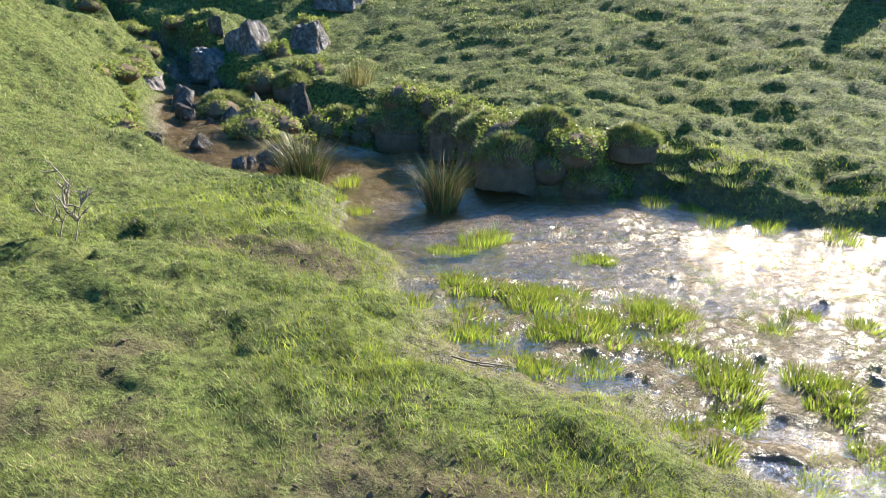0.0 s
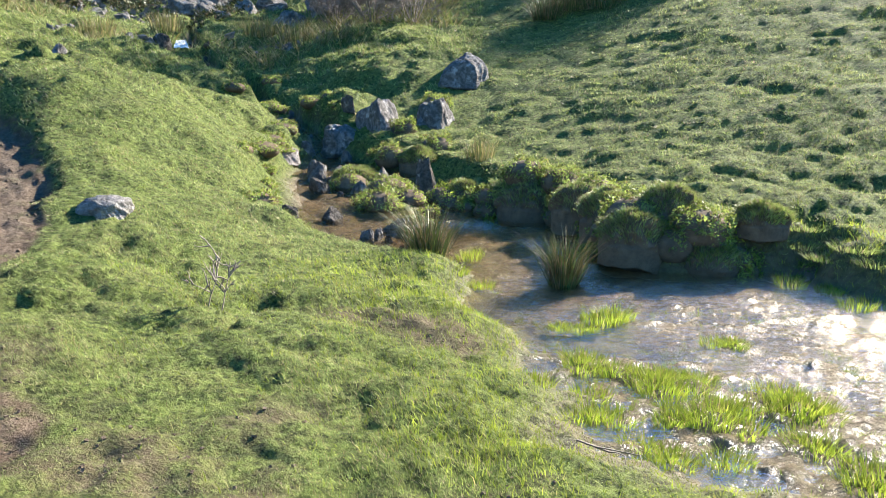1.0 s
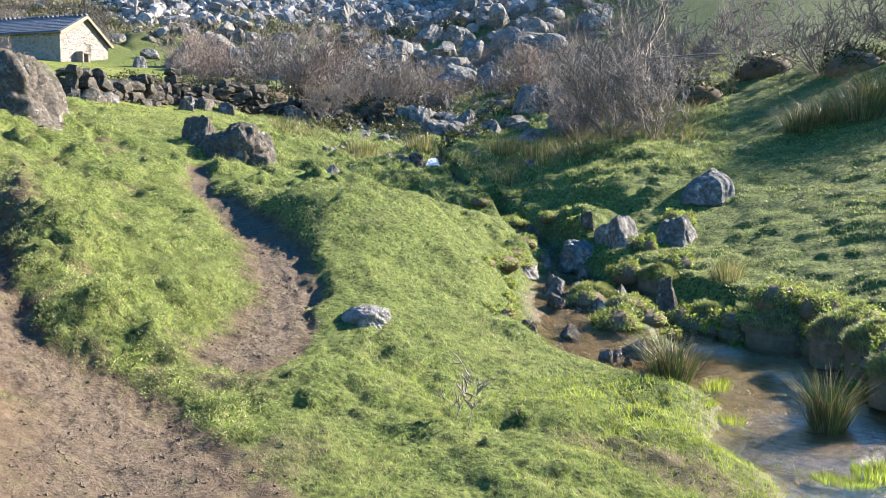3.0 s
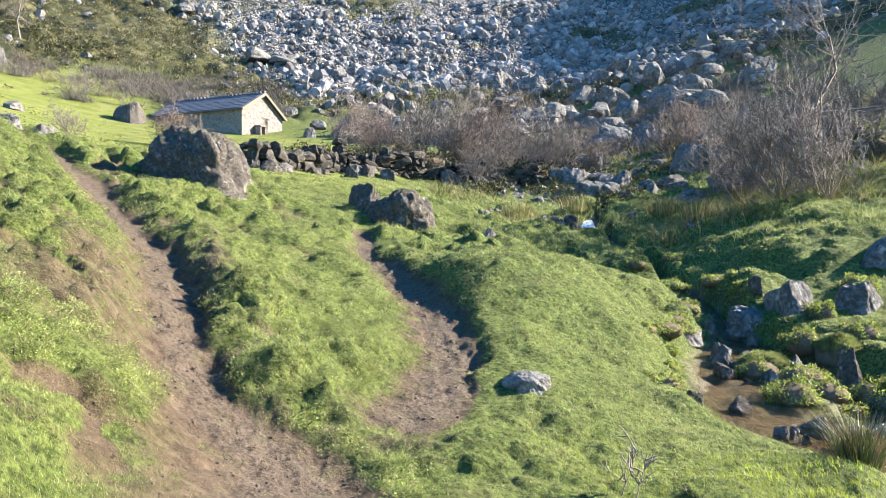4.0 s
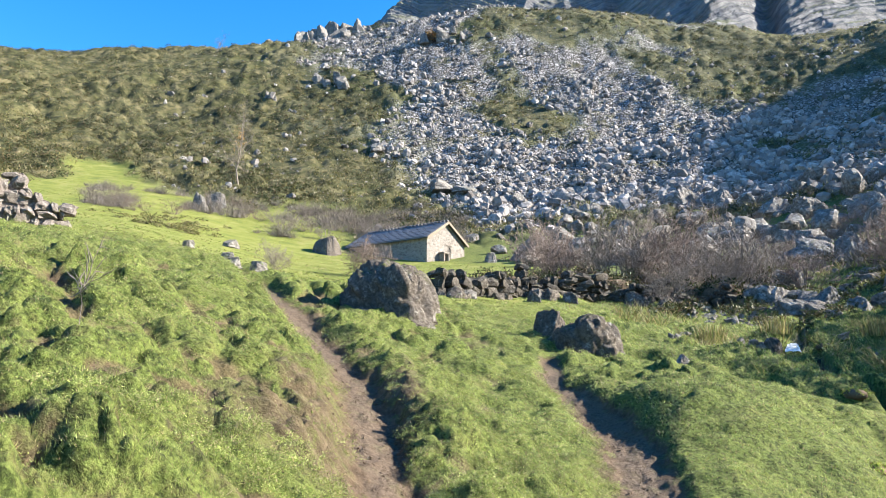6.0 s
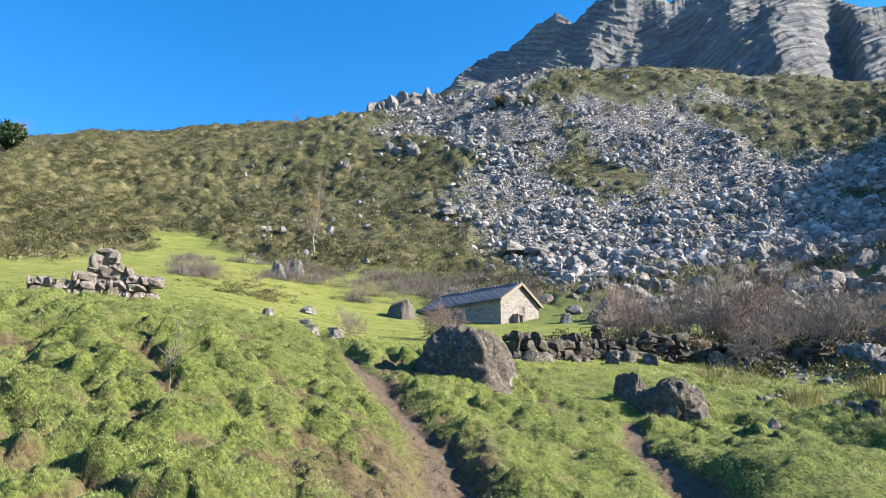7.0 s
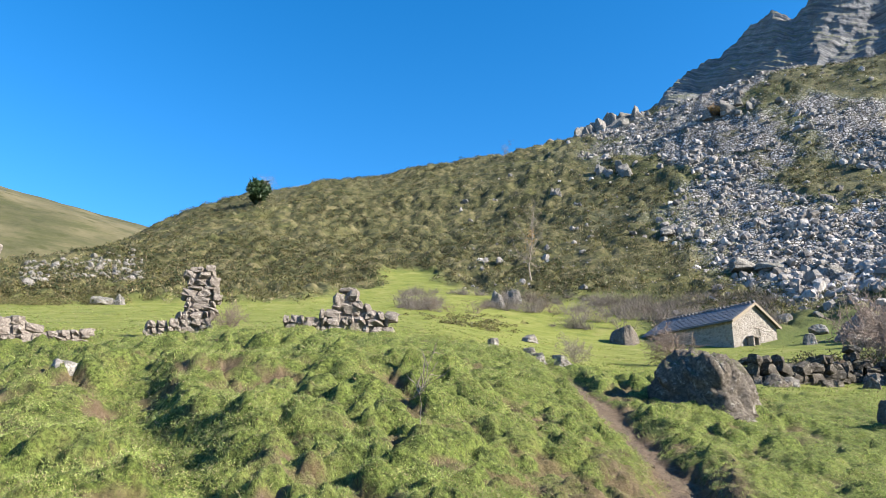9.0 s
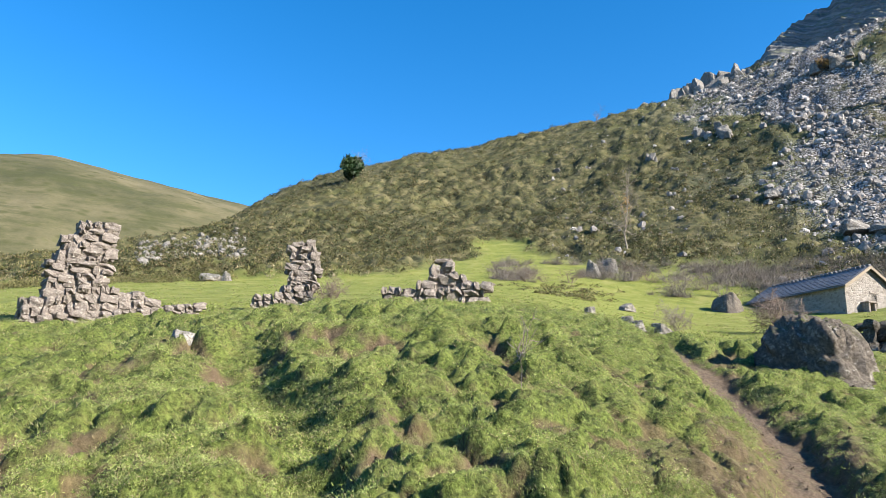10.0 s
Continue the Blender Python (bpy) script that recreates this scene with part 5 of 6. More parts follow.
def ruin(label, x, y, turn, profile, depth, seed, course=0.17, stones=STONES, name="ruined_wall", group="ruined walls on the crest", core=None, sizes=(0.18, 0.24, 0.32, 0.45, 0.62), tumble=1.0):
    """A broken wall: profile(u) gives its height along u from 0 to the length; built up of single stones."""
    rnd = random.Random(seed)
    length, height = profile
    thing = tagged(new(name), label, "ruin" if core else "wall", group)
    base = ground(x, y)
    thing.matrix_world = pose(x, y, base, 0, 0, turn)
    marks = np.linspace(-0.2, length + 0.7, 8)
    spots = [thing.matrix_world @ Vector((m, 0, 0)) for m in marks]
    falls = survey(np.array([p.x for p in spots]), np.array([p.y for p in spots]))[0] - base
    v = -0.15
    while v < 3.2:
        thick = course * rnd.uniform(0.6, 1.5)
        u = rnd.uniform(-0.15, 0.0)
        while u < length:
            w = rnd.choice(sizes) * rnd.uniform(0.8, 1.15)
            mid = u + w / 2
            drop = float(np.interp(mid, marks, falls))
            if v < height(mid) + rnd.uniform(-0.08, 0.08) and v + thick > -0.1:
                for layer in range(2):
                    ob = new("stone", rnd.choice(stones))
                    ob.parent = thing
                    s = (w * 1.1, depth * 0.55 * rnd.uniform(0.85, 1.15), thick * rnd.uniform(1.15, 1.5))
                    ob.matrix_local = Matrix.Translation((mid, (layer - 0.5) * depth * 0.5 + rnd.uniform(-0.05, 0.05), v + thick / 2 + drop)) @ pose(0, 0, 0, tumble * rnd.uniform(-9, 9), tumble * rnd.uniform(-11, 11), tumble * rnd.uniform(-14, 14) + rnd.choice((0, 180))) @ Matrix.Diagonal((*s, 1))
            u += w
        v += thick
    if core:
        # the rubble and mortar between the faces
        bm = bmesh.new()
        n = int(length / 0.12)
        us = np.linspace(0.06, length - 0.06, n)
        rows = []
        for u in us:
            top = max(0.05, min(height(u - 0.1), height(u), height(u + 0.1)) - 0.03) + float(np.interp(u, marks, falls))
            rows.append([bm.verts.new((u, q * depth * 0.30, zz)) for q, zz in ((-1, -0.4), (1, -0.4), (1, top), (-1, top))])
        for p, q in zip(rows[:-1], rows[1:]):
            for k in range(4):
                bm.faces.new((p[k], p[(k + 1) % 4], q[(k + 1) % 4], q[k]))
        bm.faces.new(rows[0][::-1])
        bm.faces.new(rows[-1])
        part("rubble_core", bm, core, thing, "pale mortar and rubble between the stones")
    return thing


def steps(*pairs):
    """Height by length, straight between the given places."""
    return lambda u: float(np.interp(u, [p[0] for p in pairs], [p[1] for p in pairs]))


# long walls run roughly across the line of sight
ruin("tall broken corner of a dry stone wall with a low tail", -24.0, -9.2, 118, (5.1, steps((0, 0.7), (0.42, 0.75), (0.5, 1.8), (0.75, 2.0), (0.85, 2.6), (1.1, 2.7), (1.2, 3.0), (2.22, 3.05), (2.28, 0.95), (2.9, 0.9), (3.4, 0.7), (4.0, 0.35), (5.1, 0.2))), 0.75, 3, 0.19, core=RUIN_STONE)
ruin("narrow standing pillar of a ruined dry stone wall", -26.3, -2.7, 92, (1.95, steps((0, 0.3), (0.7, 0.4), (0.95, 0.7), (1.05, 2.15), (1.9, 2.25), (1.95, 2.2))), 0.8, 4, 0.18, core=RUIN_STONE)
ruin("low ruined wall stepping up to a heap of stones", -26.2, 1.75, 80, (3.3, steps((0, 0.3), (0.8, 0.35), (1.4, 0.5), (1.75, 1.0), (1.85, 1.35), (2.3, 1.4), (2.45, 0.95), (3.1, 0.75), (3.3, 0.5))), 0.9, 6, 0.24, core=RUIN_STONE)
# the tumbled field wall below the bare bushes
for i, (x, y, turn, length, rise) in enumerate(((-23.3, 18.2, 99, 5.8, 1.0), (-24.2, 24.0, 66, 4.6, 1.15), (-22.3, 28.2, 34, 5.2, 0.95))):
    ruin("dark tumbled dry stone field wall below bare bushes", x, y, turn, (length, lambda u, k=i, h=rise: h * (0.62 + 0.3 * math.sin(1.9 * u + 2 * k) + 0.25 * math.sin(5.1 * u + k))), 0.9, 31 + i, 0.28, DARK_STONES, "field_wall", "old field wall", None, (0.3, 0.42, 0.6, 0.9), 2.2)
# loose blocks in the valley, sharing a few shapes
BLOCKS = []
BALL6, BALL6_F = cube_ball(6)
for k in range(12):
    p = BALL6 * hewn(BALL6, 1, 8, 40, 400 + k)[0][:, None]
    p *= (1 + 0.10 * fbm(p[:, 0] * 3 + k, p[:, 1] * 3 + p[:, 2] * 2, k, 3))[:, None]
    ob = arrays("valley_block", p * 0.5, BALL6_F, GREY_ROCK, False)
    BLOCKS.append(ob.data)
    bpy.data.objects.remove(ob)
rnd = random.Random(44)
bx, by, br = spread(420, 9, 48, 28, 88)
bz = survey(bx, by)[0]
for x, y, r, z in zip(bx, by, br, bz):
    if rnd.random() < 0.42 + 0.4 * float(smooth(50, 80, r)) and 10 + 0.5 * r > math.degrees(math.atan2(-x, y)):
        s = min(0.45 * (1 - rnd.random()) ** -0.45, 1.6)
        ob = new("valley_block", rnd.choice(BLOCKS))
        ob.matrix_world = pose(x, y, z + 0.12 * s, rnd.uniform(-25, 25), rnd.uniform(-25, 25), rnd.uniform(0, 360)) @ Matrix.Diagonal((s * rnd.uniform(0.9, 1.5), s, s * rnd.uniform(0.6, 1.0), 1))
        tagged(ob, "grey limestone block lying in the valley bottom", "rock", "blocks in the valley")

bx, by, br = spread(120, 12, 43, 62, 92)
bz = survey(bx, by)[0]
for x, y, z in zip(bx, by, bz):
    s = rnd.uniform(0.9, 2.6)
    ob = new("valley_block", rnd.choice(BLOCKS))
    ob.matrix_world = pose(x, y, z + 0.15 * s, rnd.uniform(-30, 30), rnd.uniform(-30, 30), rnd.uniform(0, 360)) @ Matrix.Diagonal((s * rnd.uniform(0.9, 1.5), s, s * rnd.uniform(0.7, 1.1), 1))
    tagged(ob, "big pale limestone block at the foot of the scree", "rock", "blocks in the valley")


# ---- plants ----
def leafy_tuft(name, label, x, y, count, tall, wide, material, category, group="", thick=0.009, spread_out=0.7, z=None):
    """A tuft of blades springing from one root."""
    a, q = rng.uniform(0, math.tau, count), np.sqrt(rng.random(count))
    root = np.stack([np.cos(a) * q * wide, np.sin(a) * q * wide, np.full(count, -0.03)], -1)
    lean = np.stack([np.cos(a), np.sin(a)], -1) * (q * spread_out * rng.uniform(0.4, 1.3, count))[:, None] + rng.normal(0, 0.12, (count, 2))
    ob = blade_mesh(name, root, tall * rng.uniform(0.45, 1.0, count), np.full(count, thick) * rng.uniform(0.7, 1.3, count), lean, material)
    ob.location = (x, y, max(ground(x, y), WATER) if z is None else z)
    return tagged(ob, label, category, group)


for i, (x, y, s) in enumerate(((-0.10, 5.97, 0.8), (0.29, 6.2, 1.3), (-0.02, 5.1, 1.1), (0.2, 5.0, 1.0), (0.38, 4.71, 1.3), (0.5, 4.9, 1.0), (0.62, 4.2, 1.3), (0.78, 4.3, 1.3), (0.38, 4.23, 0.9), (-0.05, 4.14, 1.1),
                               (1.15, 4.58, 1.2), (1.05, 5.63, 0.9), (1.10, 3.96, 1.2), (1.31, 3.57, 1.3), (1.74, 3.51, 1.1), (0.85, 3.03, 0.9), (1.14, 3.16, 0.9), (1.64, 3.21, 0.9))):
    for k in range(3):
        leafy_tuft("grass_tuft", "bright green grass tuft standing in shallow water", x + g.normal(0, 0.09 * s), y + g.normal(0, 0.07 * s), 220, 0.09 * s, 0.12 * s, LUSH, "grass tuft", "tufts in the flooded flat", 0.0065)
for i, (x, y, s) in enumerate(((1.79, 4.3, 1.0), (2.4, 4.23, 1.0), (2.14, 4.5, 0.9), (1.22, 4.43, 1.2), (1.37, 4.25, 1.1), (-0.24, 4.59, 1.2), (0.14, 3.94, 1.0), (0.55, 3.73, 1.0), (0.27, 3.76, 1.1), (3.46, 6.32, 1.4),
                               (1.34, 2.65, 0.8), (1.61, 2.82, 0.8), (0.59, 4.83, 1.0), (2.6, 6.9, 1.4), (3.0, 6.7, 1.3), (2.0, 7.7, 1.3), (2.45, 7.4, 1.2), (4.2, 6.3, 1.4), (-1.05, 7.4, 1.2), (-1.2, 8.2, 1.3))):
    for k in range(2):
        leafy_tuft("grass_tuft", "yellow green grass tuft at the water's edge", x + g.normal(0, 0.1 * s), y + g.normal(0, 0.08 * s), 170, 0.08 * s, 0.11 * s, LUSH, "grass tuft", "tufts in the flooded flat", 0.0065)
leafy_tuft("rush_tussock", "spiky dark rush tussock beside the brook", -1.6, 7.95, 420, 0.66, 0.17, RUSH, "rush", "rushes by the brook", 0.008, 0.8)
leafy_tuft("rush_tussock", "spiky dark rush tussock in the brook", -0.15, 7.3, 420, 0.62, 0.14, RUSH, "rush", "rushes by the brook", 0.008, 0.75)
for x, y in ((-9.5, 24.5), (-10.5, 26.0), (-12.5, 24.0), (-8.0, 23.5), (-14.0, 22.5)):
    leafy_tuft("tall_grass_tussock", "tall tawny grass tussock on the bank", x, y, 260, 0.75, 0.5, TAWNY, "grass tuft", "tawny tussocks", 0.018, 0.4)


leafy_tuft("tall_grass_tussock", "small tawny grass tussock above the bank", -1.4, 12.7, 220, 0.5, 0.22, TAWNY, "grass tuft", "tawny tussocks", 0.008, 0.6)
for x, y, s in ((-0.9, 22.3, 0.8), (-0.2, 22.6, 1.0), (0.5, 22.9, 1.15), (1.0, 23.4, 1.2), (1.6, 23.0, 1.25), (2.2, 23.3, 1.1), (2.8, 23.1, 0.9)):
    leafy_tuft("broom_clump", "tall dark green broom clump on the grassy slope", x + 0.6 + g.normal(0, 0.2), y + g.normal(0, 0.5), 460, 1.05 * s * g.uniform(0.7, 1.15), 0.5 * s, RUSH, "shrub", "broom on the slope", 0.012, 0.9)


def leafy_clump(name, label, x, y, size, material, leaves=900, leaf=0.075, squash=0.8, category="plant", group="", lift=0.0):
    top = tagged(new(name), label, category, group)
    ob = foliage("foliage", "", np.array([0.0]), np.array([0.0]), np.array([size]), leaves, leaf / math.sqrt(size), material, "", squash, 0.0, "", np.array([0.0]))
    as_part(ob, top)
    # an added dome in dark earth colour fills the inside of the leaves
    as_part(arrays("root_mass", BALL9 * np.array([0.72, 0.72, 0.68 * squash]) * size, BALL9_F, EARTH, True), top, "dark inner dome")
    top.location = (x, y, ground(x, y) + lift)
    return top


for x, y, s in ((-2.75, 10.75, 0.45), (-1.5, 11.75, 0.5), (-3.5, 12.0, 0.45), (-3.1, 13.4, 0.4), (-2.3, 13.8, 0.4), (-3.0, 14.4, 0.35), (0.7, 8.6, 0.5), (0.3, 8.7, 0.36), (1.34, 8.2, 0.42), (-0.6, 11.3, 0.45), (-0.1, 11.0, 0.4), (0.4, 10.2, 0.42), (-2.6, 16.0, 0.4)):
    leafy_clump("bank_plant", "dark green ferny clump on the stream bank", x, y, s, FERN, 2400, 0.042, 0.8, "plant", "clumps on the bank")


for i in range(28):
    t = g.uniform(0.8, 8.0)
    c = [np.interp(t, np.arange(len(line)), line[:, k]) for k in range(4)]
    d = [np.interp(min(t + 0.2, 9), np.arange(len(line)), line[:, k]) for k in range(2)]
    n = np.array([d[1] - c[1], c[0] - d[0]])
    n = n / np.linalg.norm(n) * (c[3] * 1.5 + g.uniform(0.1, 0.5)) * g.choice((-1, 1))
    s = g.uniform(0.18, 0.42)
    leafy_clump("bank_plant", "mossy green clump overhanging the brook", c[0] + n[0], c[1] + n[1], s, FERN, 1100, 0.045, 0.55, "plant", "clumps on the bank", -0.06)
for i in range(40):
    t = i / 39
    x, y = np.interp(t * 6, np.arange(7), (-1.9, -1.2, -0.3, 0.35, 0.55, 1.3, 2.3)), np.interp(t * 6, np.arange(7), (11.3, 11.05, 10.9, 9.6, 8.4, 8.1, 8.05))
    s = g.uniform(0.16, 0.34)
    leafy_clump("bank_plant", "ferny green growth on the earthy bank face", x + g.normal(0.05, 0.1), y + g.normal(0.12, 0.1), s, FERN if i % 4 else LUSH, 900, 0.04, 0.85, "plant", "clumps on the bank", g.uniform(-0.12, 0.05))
for i in range(30):
    t = i / 29
    x, y = np.interp(t * 7, np.arange(8), (-1.6, -1.0, -0.2, 0.45, 0.7, 1.4, 2.3, 2.9)), np.interp(t * 7, np.arange(8), (11.5, 11.3, 11.1, 9.9, 8.7, 8.35, 8.3, 7.3))
    leafy_tuft("grass_tuft", "grass hanging over the undercut bank", x + g.normal(0, 0.08), y + g.normal(0.12, 0.08), 320, 0.075, 0.24, GRASS, "grass tuft", "tufts on the bank", 0.007, 1.4)


def turf_mound(x, y, wide, high, seed, bare=0.3):
    """A clod of bank topped with grass, its steep side bare earth."""
    top = tagged(new("turf_mound"), "grassy turf mound with bare earth sides at the water", "mound", "turf mounds on the bank")
    gen = np.random.default_rng(seed)
    rad = 0.85 + 0.22 * fbm(BALL16[:, 0] * 2 + seed, BALL16[:, 1] * 2 + BALL16[:, 2] * 1.5, seed, 4)
    p = BALL16 * rad[:, None]
    low = BALL16[:, 2] < 0
    p[low, :2] = 0.86 * BALL16[low, :2] / np.maximum(0.2, np.linalg.norm(BALL16[low, :2], axis=1, keepdims=True)) * np.minimum(1, np.linalg.norm(BALL16[low, :2], axis=1, keepdims=True) * 1.6)
    p = p * np.array([wide / 2, wide * 0.42, high])
    as_part(arrays("earth", p, BALL16_F, EARTH, True), top, "dark earth core")
    n = 5200
    d = gen.normal(size=(n, 3))
    d[:, 2] = np.abs(d[:, 2]) + 0.05
    d /= np.linalg.norm(d, axis=1, keepdims=True)
    d = d[(d[:, 2] > bare + 0.25 * gen.normal(size=n))]
    k = np.argmax(d @ BALL16.T, axis=1)
    root = d * rad[k, None] * np.array([wide / 2, wide * 0.42, high])
    m = len(root)
    lean = d[:, :2] * gen.uniform(0.5, 2.2, (m, 1)) + gen.normal(0, 0.4, (m, 2))
    as_part(blade_mesh("grass", root, gen.uniform(0.025, 0.06, m), gen.uniform(0.005, 0.010, m), lean, GRASS), top, "short green grass")
    top.location = (x, y, ground(x, y))
    return top


for i, (x, y, w, h) in enumerate(((0.62, 8.2, 0.85, 0.42), (1.45, 8.1, 0.72, 0.33), (1.05, 8.55, 0.8, 0.45), (-0.55, 11.1, 1.1, 0.42), (0.2, 10.1, 1.0, 0.45), (-1.5, 11.8, 0.8, 0.4), (-3.5, 12.3, 0.9, 0.35), (-2.55, 13.2, 0.8, 0.35), (2.0, 8.35, 0.7, 0.25), (0.45, 9.3, 0.8, 0.42))):
    turf_mound(x, y, w, h, 900 + i)


# ---- bare bushes ----
def twigs(count0, splits, height, wide, seed, stem=0.03):
    """Branching stems, level by level; returns places (n, k, 3) and radii (n, k)."""
    g = np.random.default_rng(seed)
    K = 5
    t = np.linspace(0, 1, K)

    def grow(start, way, length, r0):
        n = len(start)
        bend = np.cumsum(g.normal(0, 0.16, (n, K, 3)), axis=1) * t[None, :, None]
        bend[..., 2] += 0.12 * t ** 2
        pts = start[:, None] + (way[:, None] * t[None, :, None] + bend * 0.5) * length[:, None, None]
        return pts, r0[:, None] * (1 - 0.75 * t[None])

    a = g.uniform(0, math.tau, count0)
    lean = g.uniform(0.1, 1.7, count0) * wide / height
    way = np.stack([np.cos(a) * lean, np.sin(a) * lean, np.ones(count0)], -1)
    start = np.stack([np.cos(a), np.sin(a), 0 * a], -1) * g.uniform(0, 0.15 * wide, (count0, 1))
    levels = [grow(start, way, height * g.uniform(0.6, 0.95, count0) / np.maximum(1, np.linalg.norm(way, axis=1) * 0.8), np.full(count0, stem))]
    size = 0.5
    for many in splits:
        pts, rad = levels[-1]
        n = len(pts)
        who = np.repeat(np.arange(n), many)
        s = g.uniform(0.25, 1.0, len(who)) * (K - 1)
        i = np.minimum(s.astype(int), K - 2)
        f = (s - i)[:, None]
        at = pts[who, i] * (1 - f) + pts[who, i + 1] * f
        d = pts[who, i + 1] - pts[who, i]
        d /= np.linalg.norm(d, axis=1, keepdims=True)
        way = d + g.normal(0, 0.85, d.shape)
        way /= np.linalg.norm(way, axis=1, keepdims=True)
        way[:, 2] += 0.08
        levels.append(grow(at, way, height * size * g.uniform(0.4, 1.0, len(who)), np.maximum(0.0075, rad[who, i] * 0.55)))
        size *= 0.55
    return levels


def tubes(name, levels, material):
    verts, faces, base = [], [], 0
    for pts, rad in levels:
        n, k, _ = pts.shape
        d = np.gradient(pts, axis=1)
        d /= np.linalg.norm(d, axis=-1, keepdims=True) + 1e-9
        u = np.cross(d, np.array([0.3, 0.9, 0.2]))
        u /= np.linalg.norm(u, axis=-1, keepdims=True) + 1e-9
        v = np.cross(d, u)
        ring = np.stack([pts + (u * math.cos(q) + v * math.sin(q)) * rad[..., None] for q in (0, 2.094, 4.189)], 2)
        verts.append(ring.reshape(-1, 3))
        b = base + (np.arange(n)[:, None, None] * k + np.arange(k - 1)[None, :, None]) * 3
        j = np.arange(3)[None, None]
        jn = (j + 1) % 3
        faces.append(np.stack([b + j, b + jn, b + 3 + jn, b + 3 + j], -1).reshape(-1, 4))
        base += n * k * 3
    return arrays(name, np.concatenate(verts), np.concatenate(faces), material, True)


BUSHES = {}


def bare_bush(x, y, wide, high, kind=0, red=False, turn=0.0, far=False):
    key = (kind, red, far)
    m = pose(x, y, ground(x, y) - 0.05, 0, 0, turn) @ Matrix.Diagonal((wide / 1.9, wide / 1.9, high / 1.15, 1))
    if key not in BUSHES:
        ob = new("bare_bush")
        lev = twigs(11, (5, 4), 1.0, 0.9, 520 + kind, 0.014) if far else twigs(16, (6, 5, 2), 1.0, 0.9, 500 + kind, 0.012)
        bark = RED_TWIG if red else TWIG
        as_part(tubes("stem", lev[:2], bark), ob)
        as_part(tubes("twig_crown", lev[2:], bark), ob)
        BUSHES[key] = ob
        tagged(ob, "leafless reddish bush with fine twigs" if red else "leafless grey bush with dense tangled twigs", "bush", "bare bushes")
        ob.matrix_world = m
        return ob
    ob = copy_thing(BUSHES[key], Matrix.Identity(4))
    ob.matrix_world = m
    return ob


for i in range(36):
    u = g.random() ** 1.3
    x, y = np.interp(u, (0, 0.5, 1), (-23.2, -23.6, -18.5)) + g.normal(0, 0.6), np.interp(u, (0, 0.5, 1), (18.2, 24.5, 30.8)) + g.normal(0, 0.5)
    s = g.uniform(0.4, 1.2)
    boulder("field_stone", "dark tumbled stone of an old field wall", x, y, s, s * g.uniform(0.3, 0.5), DARK_ROCK if i % 4 else GREY_ROCK, 800 + i, None, 29 * i, group="tumbled field stones")
for i, (x, y, w, h) in enumerate(((-4.3, 23.3, 3.4, 2.7), (-5.8, 24.6, 3.6, 3.0), (-7.4, 26.0, 3.2, 2.6), (-8.0, 31.0, 4.0, 3.2), (-5.0, 33.0, 4.5, 3.4), (-10.5, 37.0, 4.0, 3.0), (-7.0, 40.0, 4.5, 3.2), (-2.6, 36.0, 4.5, 3.4),
                                  (0.5, 31.5, 4.0, 2.6), (3.2, 31.0, 4.0, 2.4), (6.0, 30.0, 4.0, 2.2), (-27.2, 29.2, 4.0, 3.0), (-24.6, 31.6, 4.6, 3.4), (-22.2, 33.4, 4.4, 3.8), (-20.0, 33.6, 4.0, 3.2), (-18.2, 32.8, 3.2, 2.4),
                                  (-29.5, 32.5, 4.0, 3.2), (-26.0, 36.0, 4.5, 3.6), (-14.4, 41.0, 4.0, 2.8), (-19.5, 28.6, 2.4, 1.7))):
    bare_bush(x, y, w, h, i % 3, i % 5 in (1, 3) and i > 8, 67 * i)
    if i > 2:
        leafy_clump("ivy_clump", "dark evergreen undergrowth below a bare bush", x + 0.25 * w, y - 0.32 * w, 0.33 * w, IVY, 1200, 0.16, 0.7, "plant", "undergrowth")
for i in range(14):
    u = i / 13
    x, y = np.interp(u, (0, 0.4, 1), (-25.6, -25.4, -19.8)) + g.normal(0, 0.3), np.interp(u, (0, 0.4, 1), (22.5, 26.5, 32.2)) + g.normal(0, 0.3)
    leafy_clump("ivy_clump", "dark ivy and bramble heaped behind the field wall", x, y, g.uniform(0.8, 1.3), IVY, 1500, 0.11, 0.95, "plant", "undergrowth")
bx, by, br = spread(13, 14, 40, 38, 72)
for i, (x, y, r) in enumerate(zip(bx, by, br)):
    w = g.uniform(2.4, 4.6)
    bare_bush(x, y, w, w * g.uniform(0.45, 0.8), i % 3, i % 2 == 0, 67 * i, True)
    if i % 2:
        leafy_clump("ivy_clump", "dark evergreen undergrowth below a bare bush", x + 0.25 * w, y - 0.32 * w, 0.3 * w, IVY, 800, 0.2, 0.65, "plant", "undergrowth")
bx, by, br = spread(46, 49, 74, 80, 97)
for i, (x, y) in enumerate(zip(bx, by)):
    if fbm(x / 9, y / 9, 98, 2) > -0.15:
        w = g.uniform(2.2, 4.6)
        bare_bush(x, y, w, w * g.uniform(0.4, 0.65), i % 3, i % 4 == 0, 53 * i, True)
bare_bush(-38.0, 25.5, 4.2, 2.1, 0, True, 15)
bare_bush(-36.6, 18.2, 1.8, 1.3, 1, False, 15)
bare_bush(-25.6, -0.2, 1.1, 0.9, 2, True, 15)


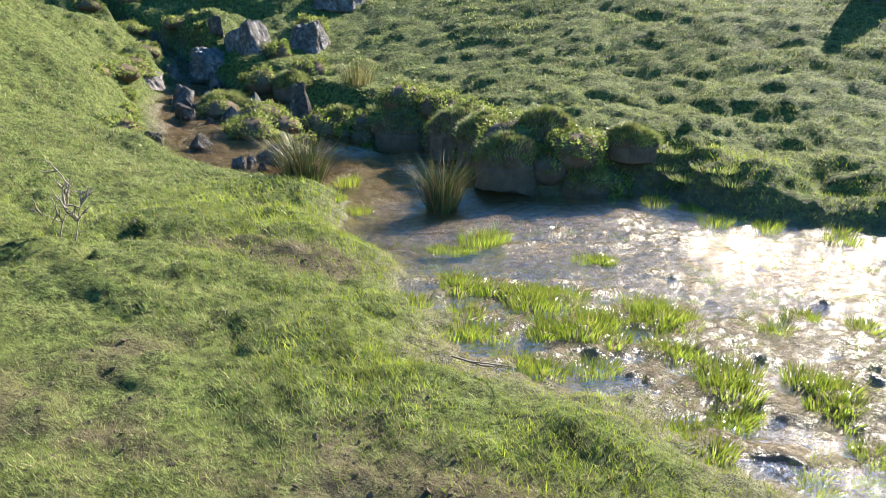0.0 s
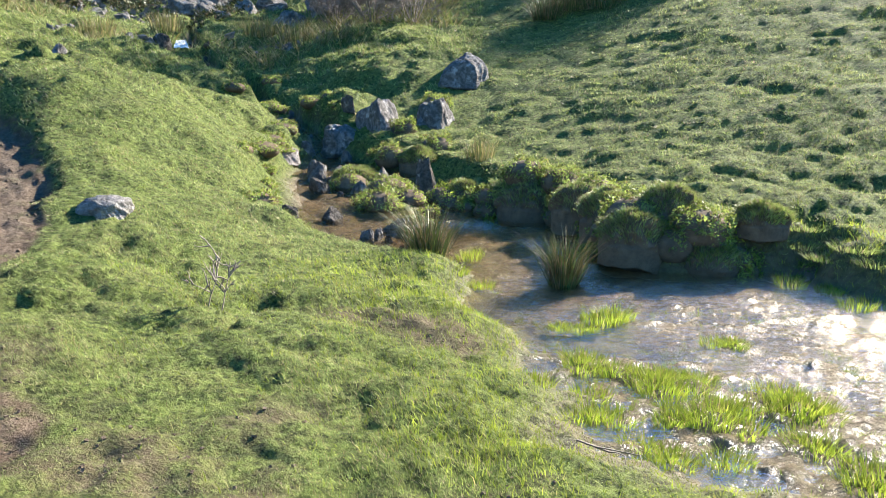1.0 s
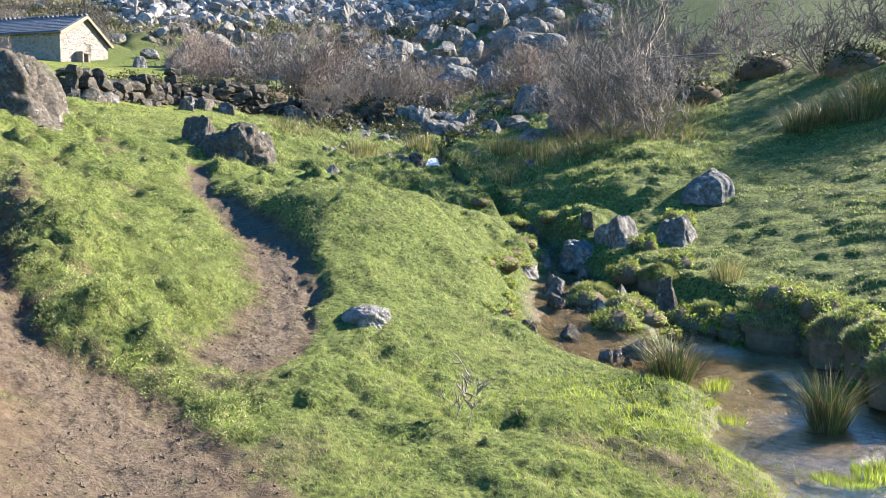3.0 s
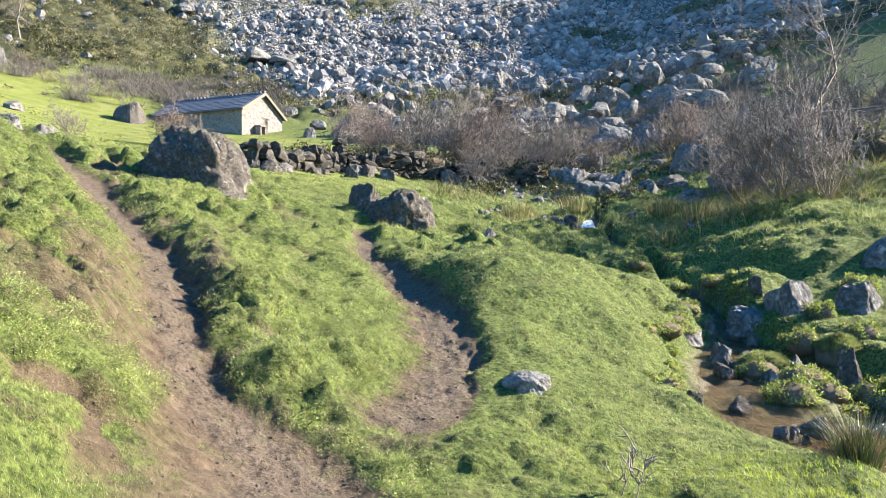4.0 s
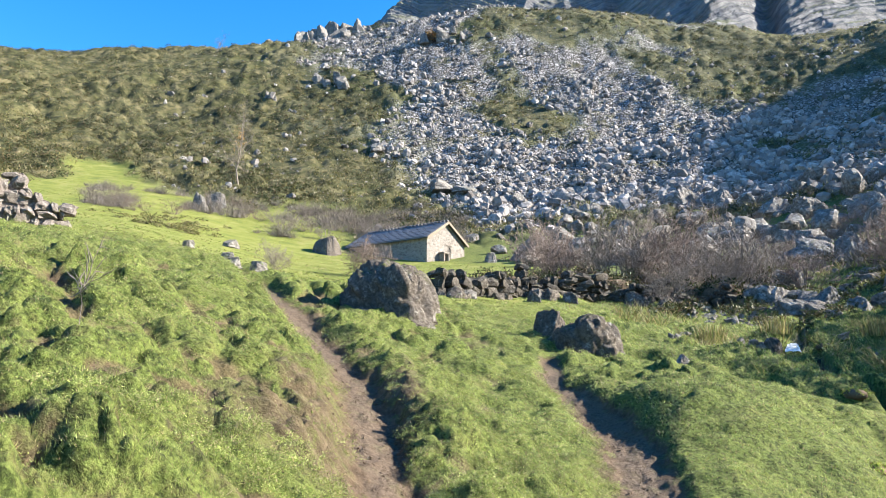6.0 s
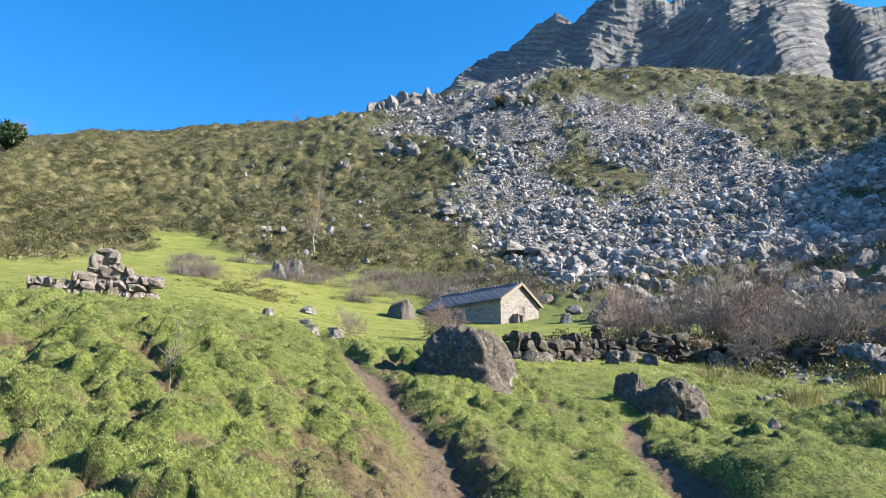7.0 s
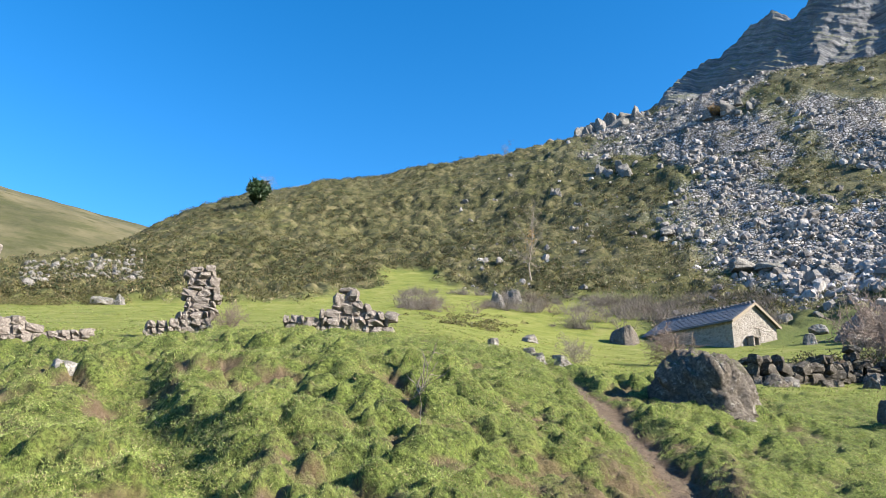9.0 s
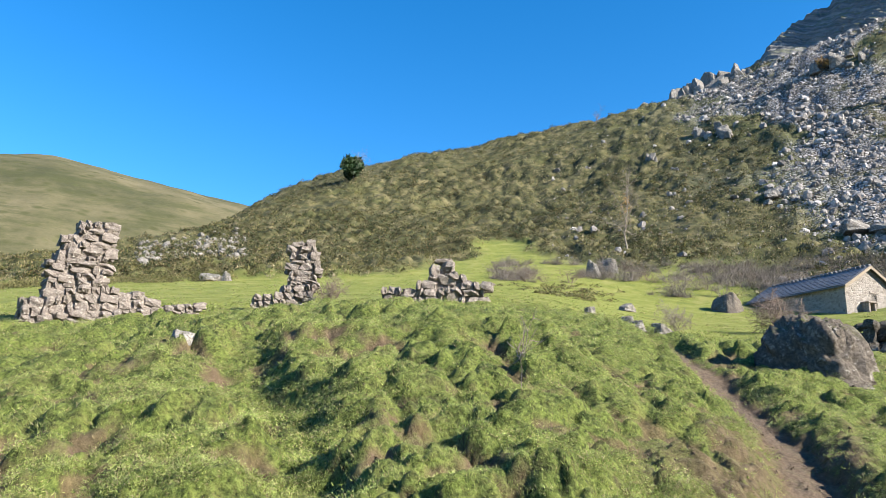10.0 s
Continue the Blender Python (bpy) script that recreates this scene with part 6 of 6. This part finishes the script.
# ---- trees ----
def tree(x, y, high, wide, seed, bark, leaf=None, leaves=0, leaf_size=0.3, label="", crown_low=0.3, squash=1.0):
    top = tagged(new("tree"), label, "tree")
    top.location = (x, y, ground(x, y) - 0.1)
    lev = twigs(1, (14, 7, 4), high, wide * 0.15, seed, high * 0.016)
    as_part(tubes("trunk", lev, bark), top)
    if leaves:
        g = np.random.default_rng(seed)
        d = g.normal(size=(leaves, 3))
        d /= np.linalg.norm(d, axis=1, keepdims=True)
        c = d * (g.random((leaves, 1)) ** 0.4) * (0.75 + 0.25 * np.sin(4 * d[:, :1] + 3 * d[:, 2:])) * np.array([wide / 2, wide / 2, high * (1 - crown_low) / 2])
        c[:, 2] += high * (1 + crown_low) / 2
        a, b = g.normal(size=(leaves, 3)) * leaf_size, g.normal(size=(leaves, 3)) * leaf_size * 0.6
        v = np.stack([c - b * 0.5, c + b * 0.5, c + a], 1).reshape(-1, 3)
        as_part(arrays("crown", v, np.arange(len(v)).reshape(-1, 3), leaf), top)
    return top


tree(-96.8, 43.4, 9.0, 2.4, 601, TWIG, AUTUMN, 160, 0.16, "thin pale tree with a few autumn leaves on the slope", 0.45)
tree(-178.0, 8.5, 7.0, 6.2, 602, TWIG, CONIFER, 3800, 0.5, "rounded dark evergreen tree on the ridge", 0.0)
tree(-182.0, 75.0, 4.5, 5.0, 603, RED_TWIG, None, 0, 0.3, "small leafless reddish tree on the ridge")
tree(-25.0, 34.2, 4.6, 3.6, 605, TWIG, None, 0, 0.3, "small gnarled leafless tree among bare bushes")
tree(-5.6, 27.5, 7.0, 4.4, 606, TWIG, None, 0, 0.3, "small gnarled leafless tree among bare bushes")
tree(-139.5, 113.5, 3.6, 6.0, 604, RED_TWIG, AUTUMN, 600, 0.3, "rust coloured bush on top of a crag", 0.1)


# ---- small things on the ground ----
def dry_stalk(x, y, high, seed, label):
    lev = twigs(1, (7, 3), high, 0.1, seed, 0.006)
    ob = tubes("dry_stalk", lev, TWIG)
    ob.location = (x, y, ground(x, y) - 0.02)
    return tagged(ob, label, "plant", "dry stalks")


dry_stalk(-2.9, 5.1, 0.42, 701, "thin dead flower stalk standing in the grass")
dry_stalk(-2.75, 5.0, 0.36, 702, "thin dead flower stalk standing in the grass")
dry_stalk(-9.2, 1.6, 0.9, 703, "tall dry thistle stalk on the tussock slope")
stick = tubes("fallen_stick", twigs(1, (1,), 1.0, 0.05, 705, 0.007), TWIG)
stick.matrix_world = pose(-0.2, 3.7, ground(-0.2, 3.7) + 0.06, 84, 0, 38)
tagged(stick, "thin fallen stick lying in the grass", "stick")
